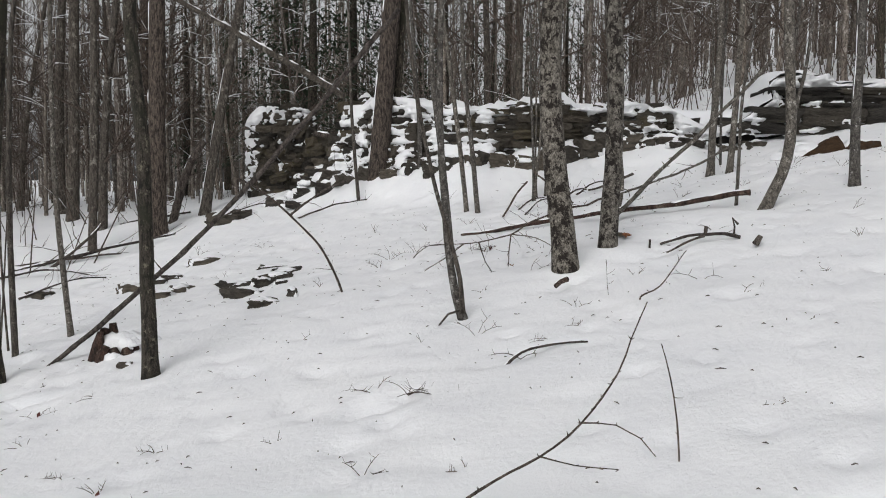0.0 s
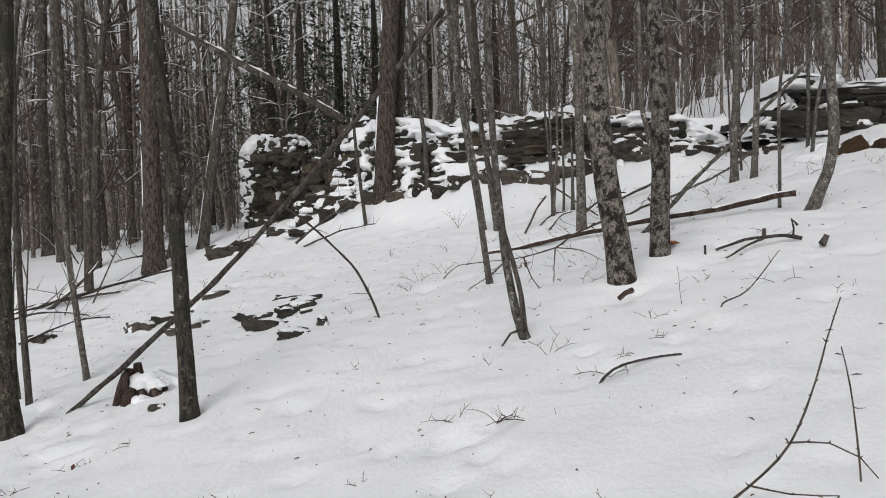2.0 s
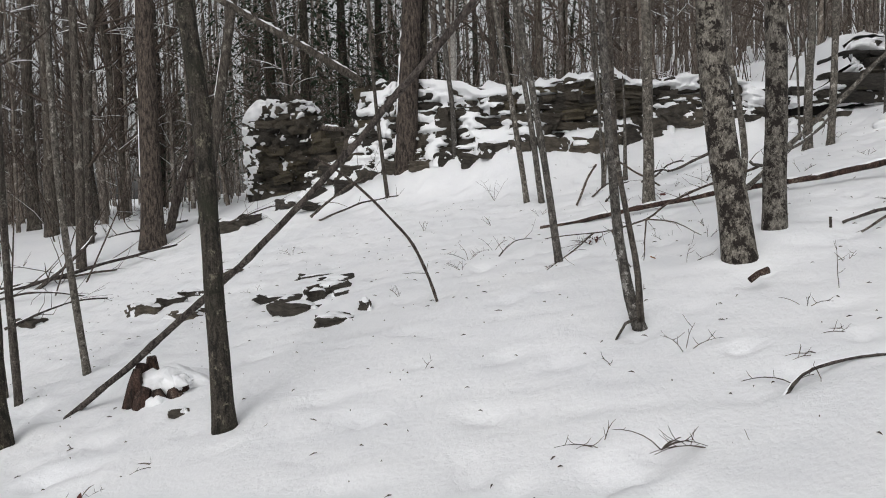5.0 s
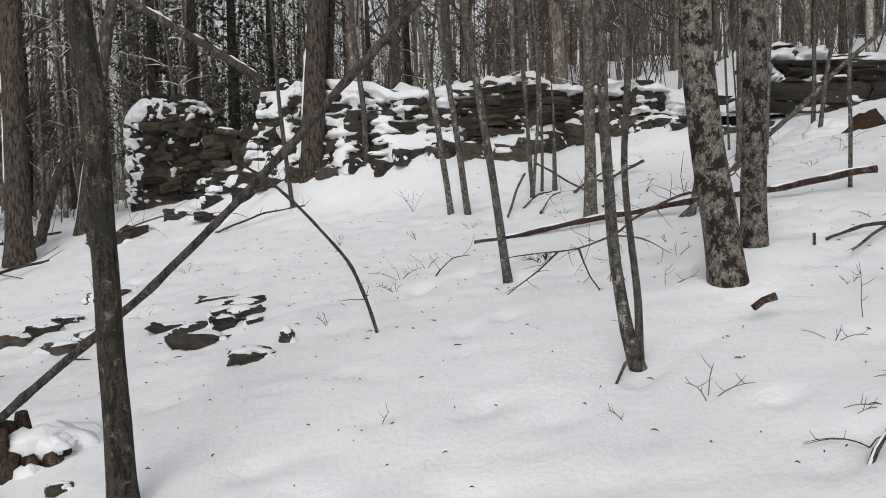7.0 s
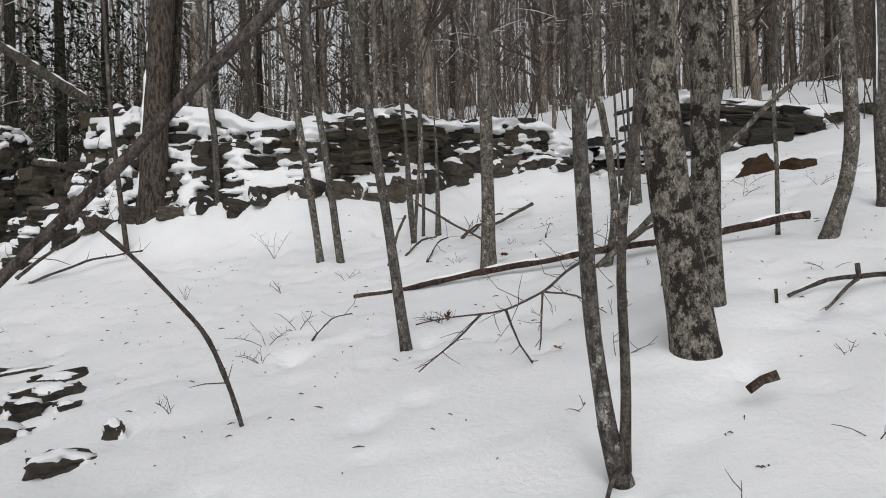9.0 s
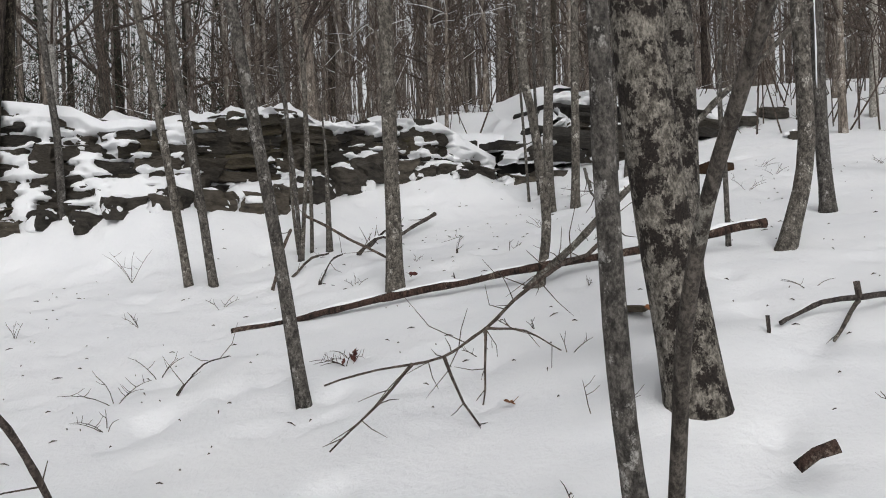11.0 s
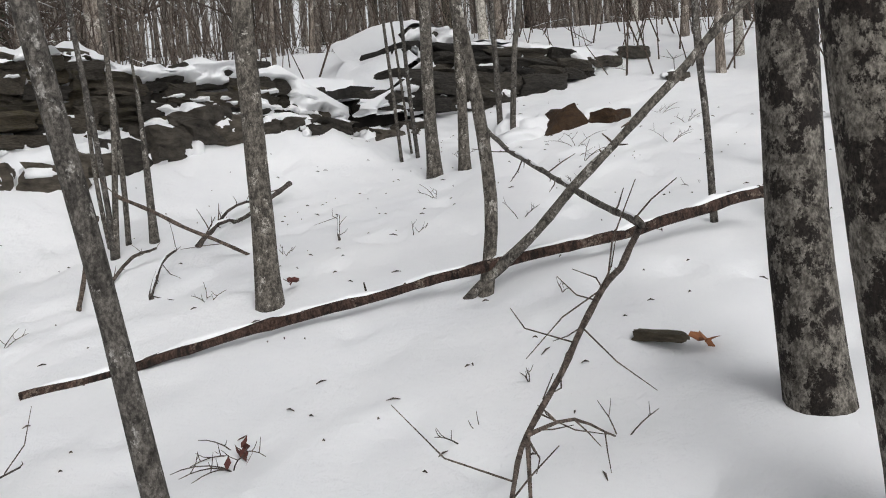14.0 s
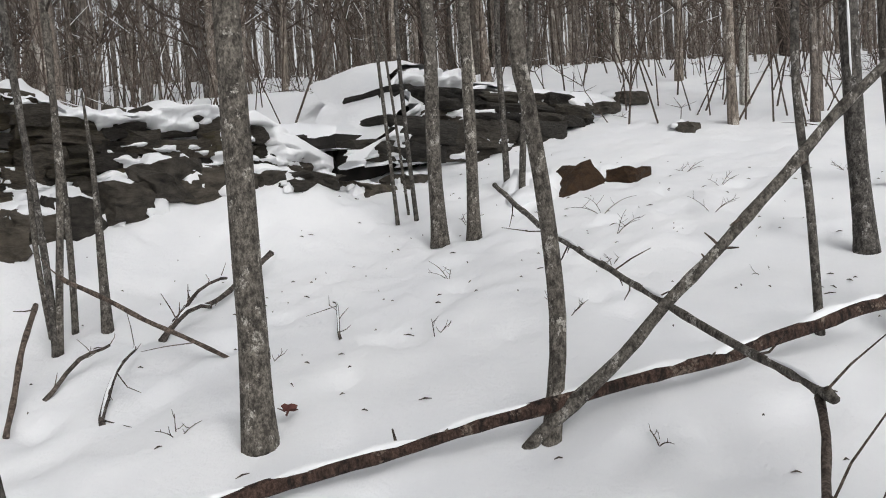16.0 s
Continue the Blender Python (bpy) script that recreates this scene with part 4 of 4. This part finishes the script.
limb("fallen_branch", [(1.62, 10.35, 1.22), (1.4, 10.75, 1.42), (1.2, 11.15, 1.62)], 0.009, 0.012, TWIG, "thin stick leaning on the sapling clump", 18, 2, False, 7)
limb("fallen_branch", [(0.75, 10.6, 1.06), (0.95, 10.95, 1.35), (1.1, 11.2, 1.5)], 0.012, 0.012, TWIG, "thin stick leaning on the sapling clump", 19, 1, False, 7)
for i, (a, b, c, r) in enumerate([((-6.3, 12.2, 0.1), (-5.3, 12.7, 0.38), (-4.3, 13.4, 0.62), 0.03), ((-6.8, 12.6, 0.1), (-5.6, 12.6, 0.28), (-4.9, 12.7, 0.36), 0.022), ((-5.8, 12.3, 0.15), (-5.4, 12.45, 0.5), (-5.1, 12.6, 0.85), 0.03),
                                  ((-6.5, 11.5, 0.0), (-5.6, 11.7, 0.2), (-4.9, 11.6, 0.15), 0.018), ((-5.2, 10.2, 0.0), (-4.7, 10.6, 0.2), (-4.4, 10.9, 0.2), 0.014), ((-6.4, 14.6, 0.5), (-5.4, 15.0, 0.75), (-4.6, 15.2, 0.9), 0.03),
                                  ((-2.4, 13.1, 0.95), (-1.9, 13.5, 1.35), (-1.4, 13.7, 1.55), 0.02), ((-3.9, 13.9, 0.8), (-3.0, 13.6, 1.1), (-2.4, 13.5, 1.1), 0.012)]):
    limb("fallen_branch", [a, b, c], r, r * 0.5, DEADWOOD, "dead branch lying in the snow", 70 + i, 9, True, 7, "branch", 0.2, 0.6, 0.5)
limb("dead_branch", [(0.32, 4.72, 0.36), (0.5, 4.85, 0.5), (0.72, 4.92, 0.54), (0.9, 4.95, 0.55)], 0.011, 0.005, DEADWOOD, "short dark stick lying on snow", 90, 2, True, 7, "branch", 0.2, 0.1, 0.4)
for i, (a, b, r) in enumerate([((0.95, 10.75), (1.3, 10.9), 0.010), ((1.0, 10.3), (1.35, 10.75), 0.012), ((1.75, 11.15), (2.15, 11.3), 0.014), ((1.55, 10.9), (1.85, 10.95), 0.016), ((2.0, 10.1), (2.2, 10.4), 0.007), ((-2.3, 13.2), (-1.2, 13.0), 0.014), ((-0.3, 8.75), (0.0, 8.95), 0.006)]):
    p, q = at_ground(*a, 0.0), at_ground(*b, 0.07)
    limb("fallen_branch", [p, (p + q) / 2 + Vector((0, 0, 0.05)), q], r, r * 0.6, DEADWOOD, "thin dead stick half sunk in snow", 170 + i, 5, True, 7, "branch", 0.2, 0.18, 0.5, 0.03)
# the long bare twig close to the start
limb("bramble_cane", [(-0.1, 2.42, 0.25), (0.06, 2.46, 0.48), (0.21, 2.5, 0.58), (0.36, 2.62, 0.62), (0.50, 2.69, 0.71), (0.65, 2.85, 0.84), (0.70, 2.88, 0.95), (0.76, 2.91, 1.08)], 0.0055, 0.002, TWIG, "long thin arching thorny cane", 91, 22, False, 6, "cane", 0.2, 0.018, 0.5, 0.006)
limb("bramble_cane", [(0.50, 2.69, 0.71), (0.62, 2.70, 0.70), (0.70, 2.69, 0.66), (0.75, 2.69, 0.60)], 0.003, 0.0016, TWIG, "thorny side shoot of the cane", 92, 7, False, 6, "cane", 0.2, 0.014, 0.5, 0.004)
limb("bramble_cane", [(0.36, 2.62, 0.62), (0.48, 2.64, 0.585), (0.62, 2.65, 0.57)], 0.003, 0.0016, TWIG, "thorny side shoot of the cane", 93, 7, False, 6, "cane", 0.2, 0.014, 0.5, 0.004)
limb("bramble_cane", [(0.98, 3.22, 0.33), (0.96, 3.21, 0.58), (0.92, 3.17, 0.75), (0.87, 3.13, 0.89)], 0.004, 0.002, TWIG, "slim upright bare cane", 94, 2, False, 6, "cane", 0.2, 0.05, 0.5, 0.004)
limb("bramble_cane", [(1.33, 5.6, 0.60), (1.35, 5.57, 0.74), (1.42, 5.35, 0.84), (1.5, 5.07, 1.09)], 0.006, 0.002, TWIG, "kinked bare cane in snow", 95, 2, False, 6, "cane", 0.2, 0.05, 0.5, 0.006)


# the rotten stump under its snow
def build_stump():
    at = at_ground(-2.64, 6.80, -0.06)
    root = thing("rotten_stump", at, "broken rotten red-brown stump heaped with snow", "stump")
    w = random.Random(8)
    for i in range(9):
        a = i / 9 * 2 * math.pi
        p = Vector((0.13 * math.cos(a), 0.11 * math.sin(a), 0))
        h = w.uniform(0.20, 0.29) if i in (3, 4, 5) else w.uniform(0.12, 0.20)
        q = [p * 1.25, p * 1.1 + Vector((0, 0, h * 0.6)), p + Vector((w.uniform(-.02, .02), 0, h))]
        part("shard", Shape().tube(q, [0.065, 0.055, 0.03], 7, 0.5, True, i).mesh("shard", ROTTEN, False), root)
    for x, y, z, a, b, c in ((0.02, 0.02, 0.12, 0.30, 0.28, 0.12), (0.12, 0.1, 0.1, 0.3, 0.26, 0.12), (0.02, -0.16, 0.03, 0.13, 0.1, 0.07), (0.14, -0.06, 0.15, 0.14, 0.12, 0.06), (0.05, 0.25, 0.05, 0.4, 0.3, 0.14)):
        lay(root, "snow_cap", snow_lump_mesh(int(x * 100) + 9, (a, b, c)), (x, y, z), (1, 1, 1))


build_stump()
limb("rotten_stub", [(5.5, 8.62, 1.68), (5.5, 8.62, 1.84), (5.58, 8.66, 1.95), (5.78, 8.72, 2.0)], 0.032, 0.04, ROTTEN, "bent dark rotten stub under snow", 301, 2, True, 10, "stump", 0.4, 0.1, 1.0)


# flat stone with a fallen leaf beside it
rock("flat_stone", at_ground(1.69, 7.86, -0.012), (0.17, 0.06, 0.03), MOSSY, "flat dark stone in a snow hollow", 310, 96)


def dry_leaf(at, size, mat, turn, label):
    s = Shape()
    n = 18
    rim = []
    for k in range(n):
        a = 2 * math.pi * k / n
        r = size * (0.55 + 0.28 * math.cos(5 * a) + 0.18 * math.cos(a))
        rim.append(Vector((r * math.cos(a), r * math.sin(a), 0.18 * size * math.sin(3 * a) + 0.25 * abs(r * math.sin(a)))))
    for up in (0.0, 0.002):
        for k in range(n):
            s.quad(Vector((0, 0, up)), rim[k] + Vector((0, 0, up)), rim[(k + 1) % n] + Vector((0, 0, up)))
    s.tube([(-0.2 * size, 0, 0.0), (-0.9 * size, 0.1 * size, 0.03)], [0.0018, 0.0012], 4)
    ob = new("dry_leaf", s.mesh("dry_leaf", mat))
    ob.matrix_world = pose(*at, 14, -10, turn)
    tagged(ob, label, "leaf")


dry_leaf(at_ground(1.69, 7.70, 0.014), 0.065, LEAF, 40, "curled orange-brown oak leaf on snow")
dry_leaf(at_ground(0.62, 7.32, 0.02), 0.03, LEAF, 120, "small dry orange leaf on snow")
dry_leaf(at_ground(1.38, 9.62, 0.03), 0.05, LEAF_RED, 10, "small dry red-brown leaf by a trunk")


# ---- weeds and twigs in the snow ----
def sprig(x, y, h, seed, stems=3, spread=0.8, leafy=0, label="bare weed stems poking through snow"):
    at = at_ground(x, y, -0.03)
    w = random.Random(seed)
    root = thing("weed", at, label, "weed", "weeds in the snow")
    h *= 0.8
    for _ in range(stems):
        s = Shape()
        a = w.uniform(0, 6.28)
        d = Vector((math.cos(a) * spread, math.sin(a) * spread * 0.6, 1)).normalized()
        q = [Vector((0, 0, 0))]
        for k in range(5):
            d = (d + Vector((math.cos(a), math.sin(a) * 0.6, 0)) * 0.16 * spread + Vector((w.uniform(-.12, .12), w.uniform(-.12, .12), -0.16 * spread))).normalized()
            q.append(q[-1] + d * h * w.uniform(0.8, 1.1) / 5)
        s.tube(q, [0.0024, 0.0022, 0.002, 0.0018, 0.0015, 0.001], 5, cap=False)
        for k in (2, 3, 4):
            if w.random() < 0.6:
                e = Vector((w.uniform(-1, 1), w.uniform(-1, 1), w.uniform(0.1, 1))).normalized() * h * w.uniform(0.15, 0.3)
                s.tube([q[k], q[k] + e * 0.5, q[k] + e + Vector((0, 0, 0.01))], [0.0016, 0.0013, 0.0008], 4, cap=False)
        part("stem", s.mesh("stem", TWIG), root)
    for k in range(leafy):
        m = Shape()
        p = Vector((w.uniform(-.5, .5), w.uniform(-.3, .3), w.uniform(.1, .5))) * h
        e = Vector((w.uniform(-1, 1), w.uniform(-1, 1), -0.6)).normalized() * 0.05
        f = e.cross(Vector((0.2, 0.4, 1))).normalized() * 0.012
        m.quad(p, p + e * 0.5 + f, p + e, p + e * 0.5 - f)
        m.quad(p + Vector((0, 0, .001)), p + e * 0.5 - f, p + e, p + e * 0.5 + f)
        part("leaf", m.mesh("leaf", LEAF_RED, False), root, "shrivelled dark leaf")


SPRIGS = [(-0.62, 2.75, 0.12, 3, 0.8), (-0.2, 2.7, 0.1, 3, 1.2), (0.02, 2.95, 0.13, 3, 0.7), (-1.35, 3.6, 0.14, 4, 0.7), (-1.25, 3.55, 0.12, 3, 0.9), (-1.5, 4.4, 0.14, 4, 1.2), (-2.6, 5.35, 0.2, 4, 1.0), (2.1, 4.6, 0.1, 2, 1.2), (1.5, 3.6, 0.1, 3, 0.9),
          (0.95, 5.75, 0.2, 3, 0.9), (1.5, 6.4, 0.16, 2, 0.5), (0.35, 6.6, 0.16, 2, 0.8), (2.9, 10.3, 0.2, 3, 0.8), (1.1, 9.9, 0.16, 3, 0.7), (4.2, 10.2, 0.35, 3, 0.9), (5.6, 10.4, 0.3, 3, 0.9), (5.9, 9.3, 0.2, 3, 0.8), (3.6, 8.9, 0.2, 2, 1.0),
          (-0.15, 4.60, 0.30, 5, 1.2), (-0.35, 4.7, 0.25, 3, 1.0), (0.02, 4.5, 0.3, 4, 1.3), (0.26, 5.56, 0.30, 3, 0.8), (0.5, 4.92, 0.28, 3, 1.3), (0.94, 5.25, 0.22, 3, 1.4), (0.7, 5.1, 0.2, 2, 1.3),
          (-0.63, 8.56, 0.22, 4, 0.8), (-0.55, 8.9, 0.34, 4, 0.9), (-0.3, 9.2, 0.3, 3, 0.8), (-1.15, 8.0, 0.16, 3, 0.5), (0.45, 8.5, 0.24, 4, 1.0), (0.5, 8.56, 0.2, 3, 1.2), (0.9, 8.0, 0.14, 2, 0.7),
          (1.25, 8.05, 0.14, 2, 0.6), (1.9, 8.45, 0.1, 3, 1.0), (-2.9, 5.2, 0.18, 4, 0.9), (-3.0, 4.9, 0.2, 4, 0.8), (-2.4, 4.8, 0.16, 3, 1.0), (-1.9, 4.2, 0.15, 3, 0.9), (-1.6, 3.9, 0.14, 3, 0.7),
          (-2.3, 5.6, 0.22, 3, 1.3), (-1.75, 5.75, 0.2, 2, 1.4), (1.95, 5.35, 0.26, 2, 1.0), (1.85, 5.9, 0.34, 2, 1.2), (1.2, 5.9, 0.4, 1, 0.1), (2.6, 5.5, 0.14, 3, 1.0), (3.1, 6.2, 0.14, 3, 0.6), (3.5, 7.2, 0.2, 2, 0.6),
          (2.4, 7.4, 0.2, 3, 0.8), (2.6, 9.3, 0.2, 3, 0.6), (2.2, 9.7, 0.16, 3, 0.6), (1.7, 10.2, 0.16, 3, 0.8), (0.3, 10.3, 0.2, 3, 0.6), (-0.2, 10.4, 0.2, 3, 0.5), (0.0, 12.0, 0.45, 4, 0.5), (-0.9, 11.0, 0.2, 3, 0.5),
          (-2.6, 9.9, 0.2, 3, 0.9), (-2.4, 11.2, 0.25, 4, 0.9), (-3.4, 11.6, 0.3, 4, 0.8), (3.4, 9.6, 0.18, 3, 0.8), (3.9, 9.9, 0.3, 3, 0.7), (4.5, 9.6, 0.25, 3, 0.8), (5.2, 9.9, 0.2, 3, 0.7), (3.8, 11.0, 0.2, 3, 0.8),
          (-1.0, 6.1, 0.18, 1, 1.0), (-0.1, 5.5, 0.24, 1, 1.2), (0.75, 7.0, 0.3, 2, 0.7), (1.1, 7.6, 0.2, 2, 0.6), (-0.8, 4.2, 0.12, 2, 0.8), (-0.3, 3.6, 0.2, 4, 0.9), (0.15, 3.45, 0.12, 3, 1.0), (-0.6, 3.3, 0.16, 3, 0.8)]
for i, (x, y, h, n, sp) in enumerate(SPRIGS):
    leafy = 5 if i in (29, 30) else (2 if i in (3, 6, 35, 38, 69) else 0)
    sprig(x, y, h, 400 + i, n, sp, leafy)

# ---- the wood beyond ----
TEMPLATES = []


def wood_tree(seed, mat, r, tall, limbs, lean=0.05):
    """A forest tree standing on the origin, to be copied."""
    w = random.Random(seed)
    pts = [Vector((0, 0, -0.3))]
    d = Vector((w.uniform(-lean, lean), w.uniform(-lean, lean), 1))
    while pts[-1].z < tall:
        d = (d + Vector((w.uniform(-.05, .05), w.uniform(-.05, .05), 0))).normalized()
        pts.append(pts[-1] + d * 0.8)
    radii = [max(0.01, r * (1 - 0.8 * (p.z + 0.3) / tall)) * (1 + 0.3 * math.exp(-(p.z + 0.3) * 3)) for p in pts]
    root = thing("tree", (0, 0, 0), "bare grey-brown winter tree in the wood", "tree", "trees of the wood")
    part("trunk", Shape().tube(pts, radii, 8, 0.08, False, seed).mesh("trunk", mat), root)
    s = Shape()
    tree_limbs(s, 0.002, pts, radii, w, limbs, 1.2, tall, 1.5, 3)
    tagged(part("crown", s.mesh("crown", TWIG), root, "bare twigs"), kind="stuff")
    k = Shape()
    for _ in range(limbs * 2 // 3):
        p = w.choice(pts[3:])
        a = w.uniform(0, 6.28)
        q = p + Vector((math.cos(a), math.sin(a), w.uniform(-.1, .4))) * w.uniform(0.25, 0.8)
        k.tube([p, (p + q) / 2 + Vector((0, 0, 0.03)), q], [0.004, 0.007, 0.003], 4, cap=False)
    tagged(part("twig_snow", k.mesh("twig_snow", SNOW), root, "snow lying on twigs"), kind="stuff")
    return root


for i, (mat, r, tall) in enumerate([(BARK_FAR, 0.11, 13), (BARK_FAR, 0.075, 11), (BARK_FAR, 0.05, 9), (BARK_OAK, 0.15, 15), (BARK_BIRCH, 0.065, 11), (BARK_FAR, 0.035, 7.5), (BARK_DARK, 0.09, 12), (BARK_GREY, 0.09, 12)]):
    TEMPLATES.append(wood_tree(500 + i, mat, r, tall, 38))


def conifer(seed, tall):
    """A dark hemlock on the origin: drooping boughs of many small needle sprays."""
    w = random.Random(seed)
    root = thing("conifer", (0, 0, 0), "dark evergreen tree flecked with snow", "tree", "evergreens in the wood")
    part("trunk", Shape().tube([(0, 0, -0.3), (0.05, 0, tall * 0.5), (0, 0, tall)], [0.17, 0.1, 0.015], 8, 0.08).mesh("trunk", BARK_DARK), root)
    s, k = Shape(), Shape()
    z = 1.4
    while z < tall:
        reach = 2.3 * (1 - z / tall) ** 0.7 + 0.2
        for _ in range(4):
            a = w.uniform(0, 6.28)
            out = Vector((math.cos(a), math.sin(a), -0.12)).normalized()
            side = out.cross(Vector((0, 0, 1)))
            n = int(reach * 13)
            for j in range(n):
                t = w.uniform(0.12, 1)
                p = Vector((0, 0, z)) + out * reach * t + Vector((0, 0, -0.25 * t * t * reach + w.uniform(-.05, .05))) + side * w.uniform(-0.3, 0.3) * reach * (1.1 - t * 0.6)
                e = (out * w.uniform(0.2, 1) + side * w.uniform(-1, 1) + Vector((0, 0, w.uniform(-.5, .1)))).normalized() * w.uniform(0.12, 0.26)
                f = e.cross(Vector((w.uniform(-.4, .4), 0.1, 1))).normalized() * w.uniform(0.018, 0.05)
                s.quad(p, p + e * 0.5 + f, p + e, p + e * 0.5 - f)
                if w.random() < 0.05:
                    u = Vector((0, 0, 0.012))
                    k.quad(p + u, p + e * 0.5 + f + u, p + e * 0.9 + u, p + e * 0.5 - f + u)
        z += w.uniform(0.16, 0.3)
    tagged(part("crown", s.mesh("crown", NEEDLES, False), root, "dark green needle sprays"), kind="stuff")
    tagged(part("bough_snow", k.mesh("bough_snow", SNOW, False), root), kind="stuff")
    return root


CONIFERS = [conifer(601, 9.5), conifer(602, 8.0)]


def clear_of_path(x, y):
    return y > wall_y(x) + 1.2 or x < -5.0 or x > 7.5


def polar(az, r):
    return r * math.sin(radians(az)) - 0.5, r * math.cos(radians(az)) + 3.0


wood = random.Random(77)
placed = []
tries = 0
while len(placed) < 255 and tries < 9000:
    tries += 1
    az, r = wood.uniform(-50, 80), 11 + 27 * wood.random() ** 0.75
    x, y = polar(az, r)
    if not clear_of_path(x, y) or (x < -4.2 and y < 14.5 and x > -8):
        continue
    if 2 < az < 13 and wood.random() < 0.45:
        continue
    if az > 52 and wood.random() < 0.6:
        continue
    if az < -13 and wood.random() < 0.12:
        continue
    if -13 < az < -2 and r < 22 and wood.random() < 0.6:
        continue
    if any((x - a) ** 2 + (y - b) ** 2 < 0.35 for a, b in placed):
        continue
    placed.append((x, y))
    kind = wood.choice([0, 1, 1, 2, 2, 5, 5, 5, 5, 6, 7, 2, 1, 5, 5, 2, 2, 3, 5, 5]) if wood.random() > 0.06 else 4
    s = wood.uniform(0.8, 1.2)
    copy_thing(TEMPLATES[kind], pose(x, y, height(x, y, False), wood.uniform(-3, 3), wood.uniform(-3, 3), wood.uniform(0, 360)) @ Matrix.Diagonal((s, s, s, 1)))
for i, (az, r, s) in enumerate([(-9, 18, 0.9), (-6, 21, 1.1), (-11, 21, 1.0), (-3, 24, 1.1), (6, 22, 0.7), (10, 24, 0.8), (-15, 34, 1.1), (4, 36, 1.2), (-18, 27, 0.9), (14, 38, 1.0), (1, 25, 0.7)]):
    x, y = polar(az, r)
    copy_thing(CONIFERS[i % 2], pose(x, y, height(x, y, False), 0, 0, i * 47) @ Matrix.Diagonal((s, s, s, 1)))
for i, ob in enumerate(TEMPLATES + CONIFERS):
    x, y = polar(-48 + 11 * i, 40)
    ob.location = (x, y, height(x, y, False))


def far_woods():
    """Stems beyond the trees that can be told apart, with their twigs, as one mass."""
    w = random.Random(88)
    s, k = Shape(), Shape()
    for i in range(2500):
        az = w.uniform(-62, 84)
        r = 17 + 58 * w.random() ** 0.8
        if 2 < az < 13 and w.random() < 0.6:
            continue
        x, y = polar(az, r)
        z = height(x, y, False)
        if not clear_of_path(x, y) or (-13 < az < -2 and r < 24) or (az < -13 and w.random() < 0.1):
            continue
        tall, rad = w.uniform(5, 14), w.choice((0.02, 0.03, 0.05, 0.07, 0.1)) * (0.6 if r < 27 else 1.0)
        a, b = w.uniform(-.5, .5), w.uniform(-.4, .4)
        s.tube([(x, y, z - 0.2), (x + a * 0.3, y + b * 0.5, z + tall * 0.45), (x + a, y + b, z + tall)], [rad, rad * 0.7, rad * 0.15], 5, cap=False)
        for _ in range(9):
            h = w.uniform(0.1, 0.95)
            p = Vector((x + a * h, y + b * h, z + tall * h))
            q = p + Vector((w.uniform(-1, 1), w.uniform(-1, 1), w.uniform(0.1, 1.2))) * w.uniform(0.4, 1.4)
            (k if w.random() < 0.36 else s).tube([p, q], [0.005 + 0.0002 * r, 0.003], 3, cap=False)
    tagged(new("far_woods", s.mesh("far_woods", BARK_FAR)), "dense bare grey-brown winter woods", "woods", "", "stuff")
    tagged(new("far_snowy_twigs", k.mesh("far_snowy_twigs", SNOW)), "snow-laden twigs of the far woods", "twigs", "", "stuff")


far_woods()


def undergrowth():
    """Thin brush and snow-covered fallen twigs on the slope behind the wall."""
    w = random.Random(99)
    s, k = Shape(), Shape()
    for i in range(2100):
        az, r = w.uniform(-50, 80), 10 + 20 * w.random()
        x, y = polar(az, r)
        if not clear_of_path(x, y) or (az < -13 and w.random() < 0.5):
            continue
        p = Vector((x, y, height(x, y, False) - 0.03))
        h = w.uniform(0.4, 2.6)
        d = Vector((w.uniform(-.5, .5), w.uniform(-.5, .5), 1)).normalized()
        if w.random() < 0.25:
            d, h = Vector((w.uniform(-1, 1), w.uniform(-1, 1), w.uniform(0.05, 0.3))).normalized(), h * 0.5
        m_ = p + d * h * 0.5 + Vector((w.uniform(-.1, .1), w.uniform(-.1, .1), w.uniform(0, 0.1))) * h
        q = p + d * h
        t = 0.004 + 0.004 * h
        s.tube([p, m_, q], [t, t * 0.7, t * 0.2], 3, cap=False)
        for _ in range(4):
            e = Vector((w.uniform(-1, 1), w.uniform(-1, 1), w.uniform(0, 1))).normalized() * h * 0.25
            s.tube([m_, m_ + e], [t * 0.5, 0.0015], 3, cap=False)
        if d.z < 0.75 and w.random() < 0.7:
            k.tube([p + Vector((0, 0, t)), m_ + Vector((0, 0, t * 1.2)), q], [t * 0.6, t * 0.9, 0.002], 4, cap=False)
    tagged(new("undergrowth", s.mesh("undergrowth", TWIG)), "thin bare brush on the snowy slope", "brush", "", "stuff")
    tagged(new("snow_on_brush", k.mesh("snow_on_brush", SNOW)), "snow lying on fallen brush", "snow", "", "stuff")


undergrowth()


def litter():
    """Small flecks of bark, bud scales and broken twigs strewn on the snow."""
    w = random.Random(123)
    s = Shape()
    for _ in range(900):
        x, y = w.uniform(-4.5, 6), w.uniform(2.0, 12.3)
        p = at_ground(x, y, 0.004)
        a, long_ = w.uniform(0, 6.28), w.uniform(0.008, 0.045) * (0.4 + w.random())
        d = Vector((math.cos(a), math.sin(a), w.uniform(-.05, .3))) * long_
        s.tube([p - d * 0.5, p + Vector((0, 0, 0.004)), p + d * 0.5], [0.0015, 0.0035, 0.0012], 4)
    tagged(new("litter", s.mesh("litter", TWIG)), "flecks of bark and broken twigs on snow", "litter", "", "stuff")


litter()
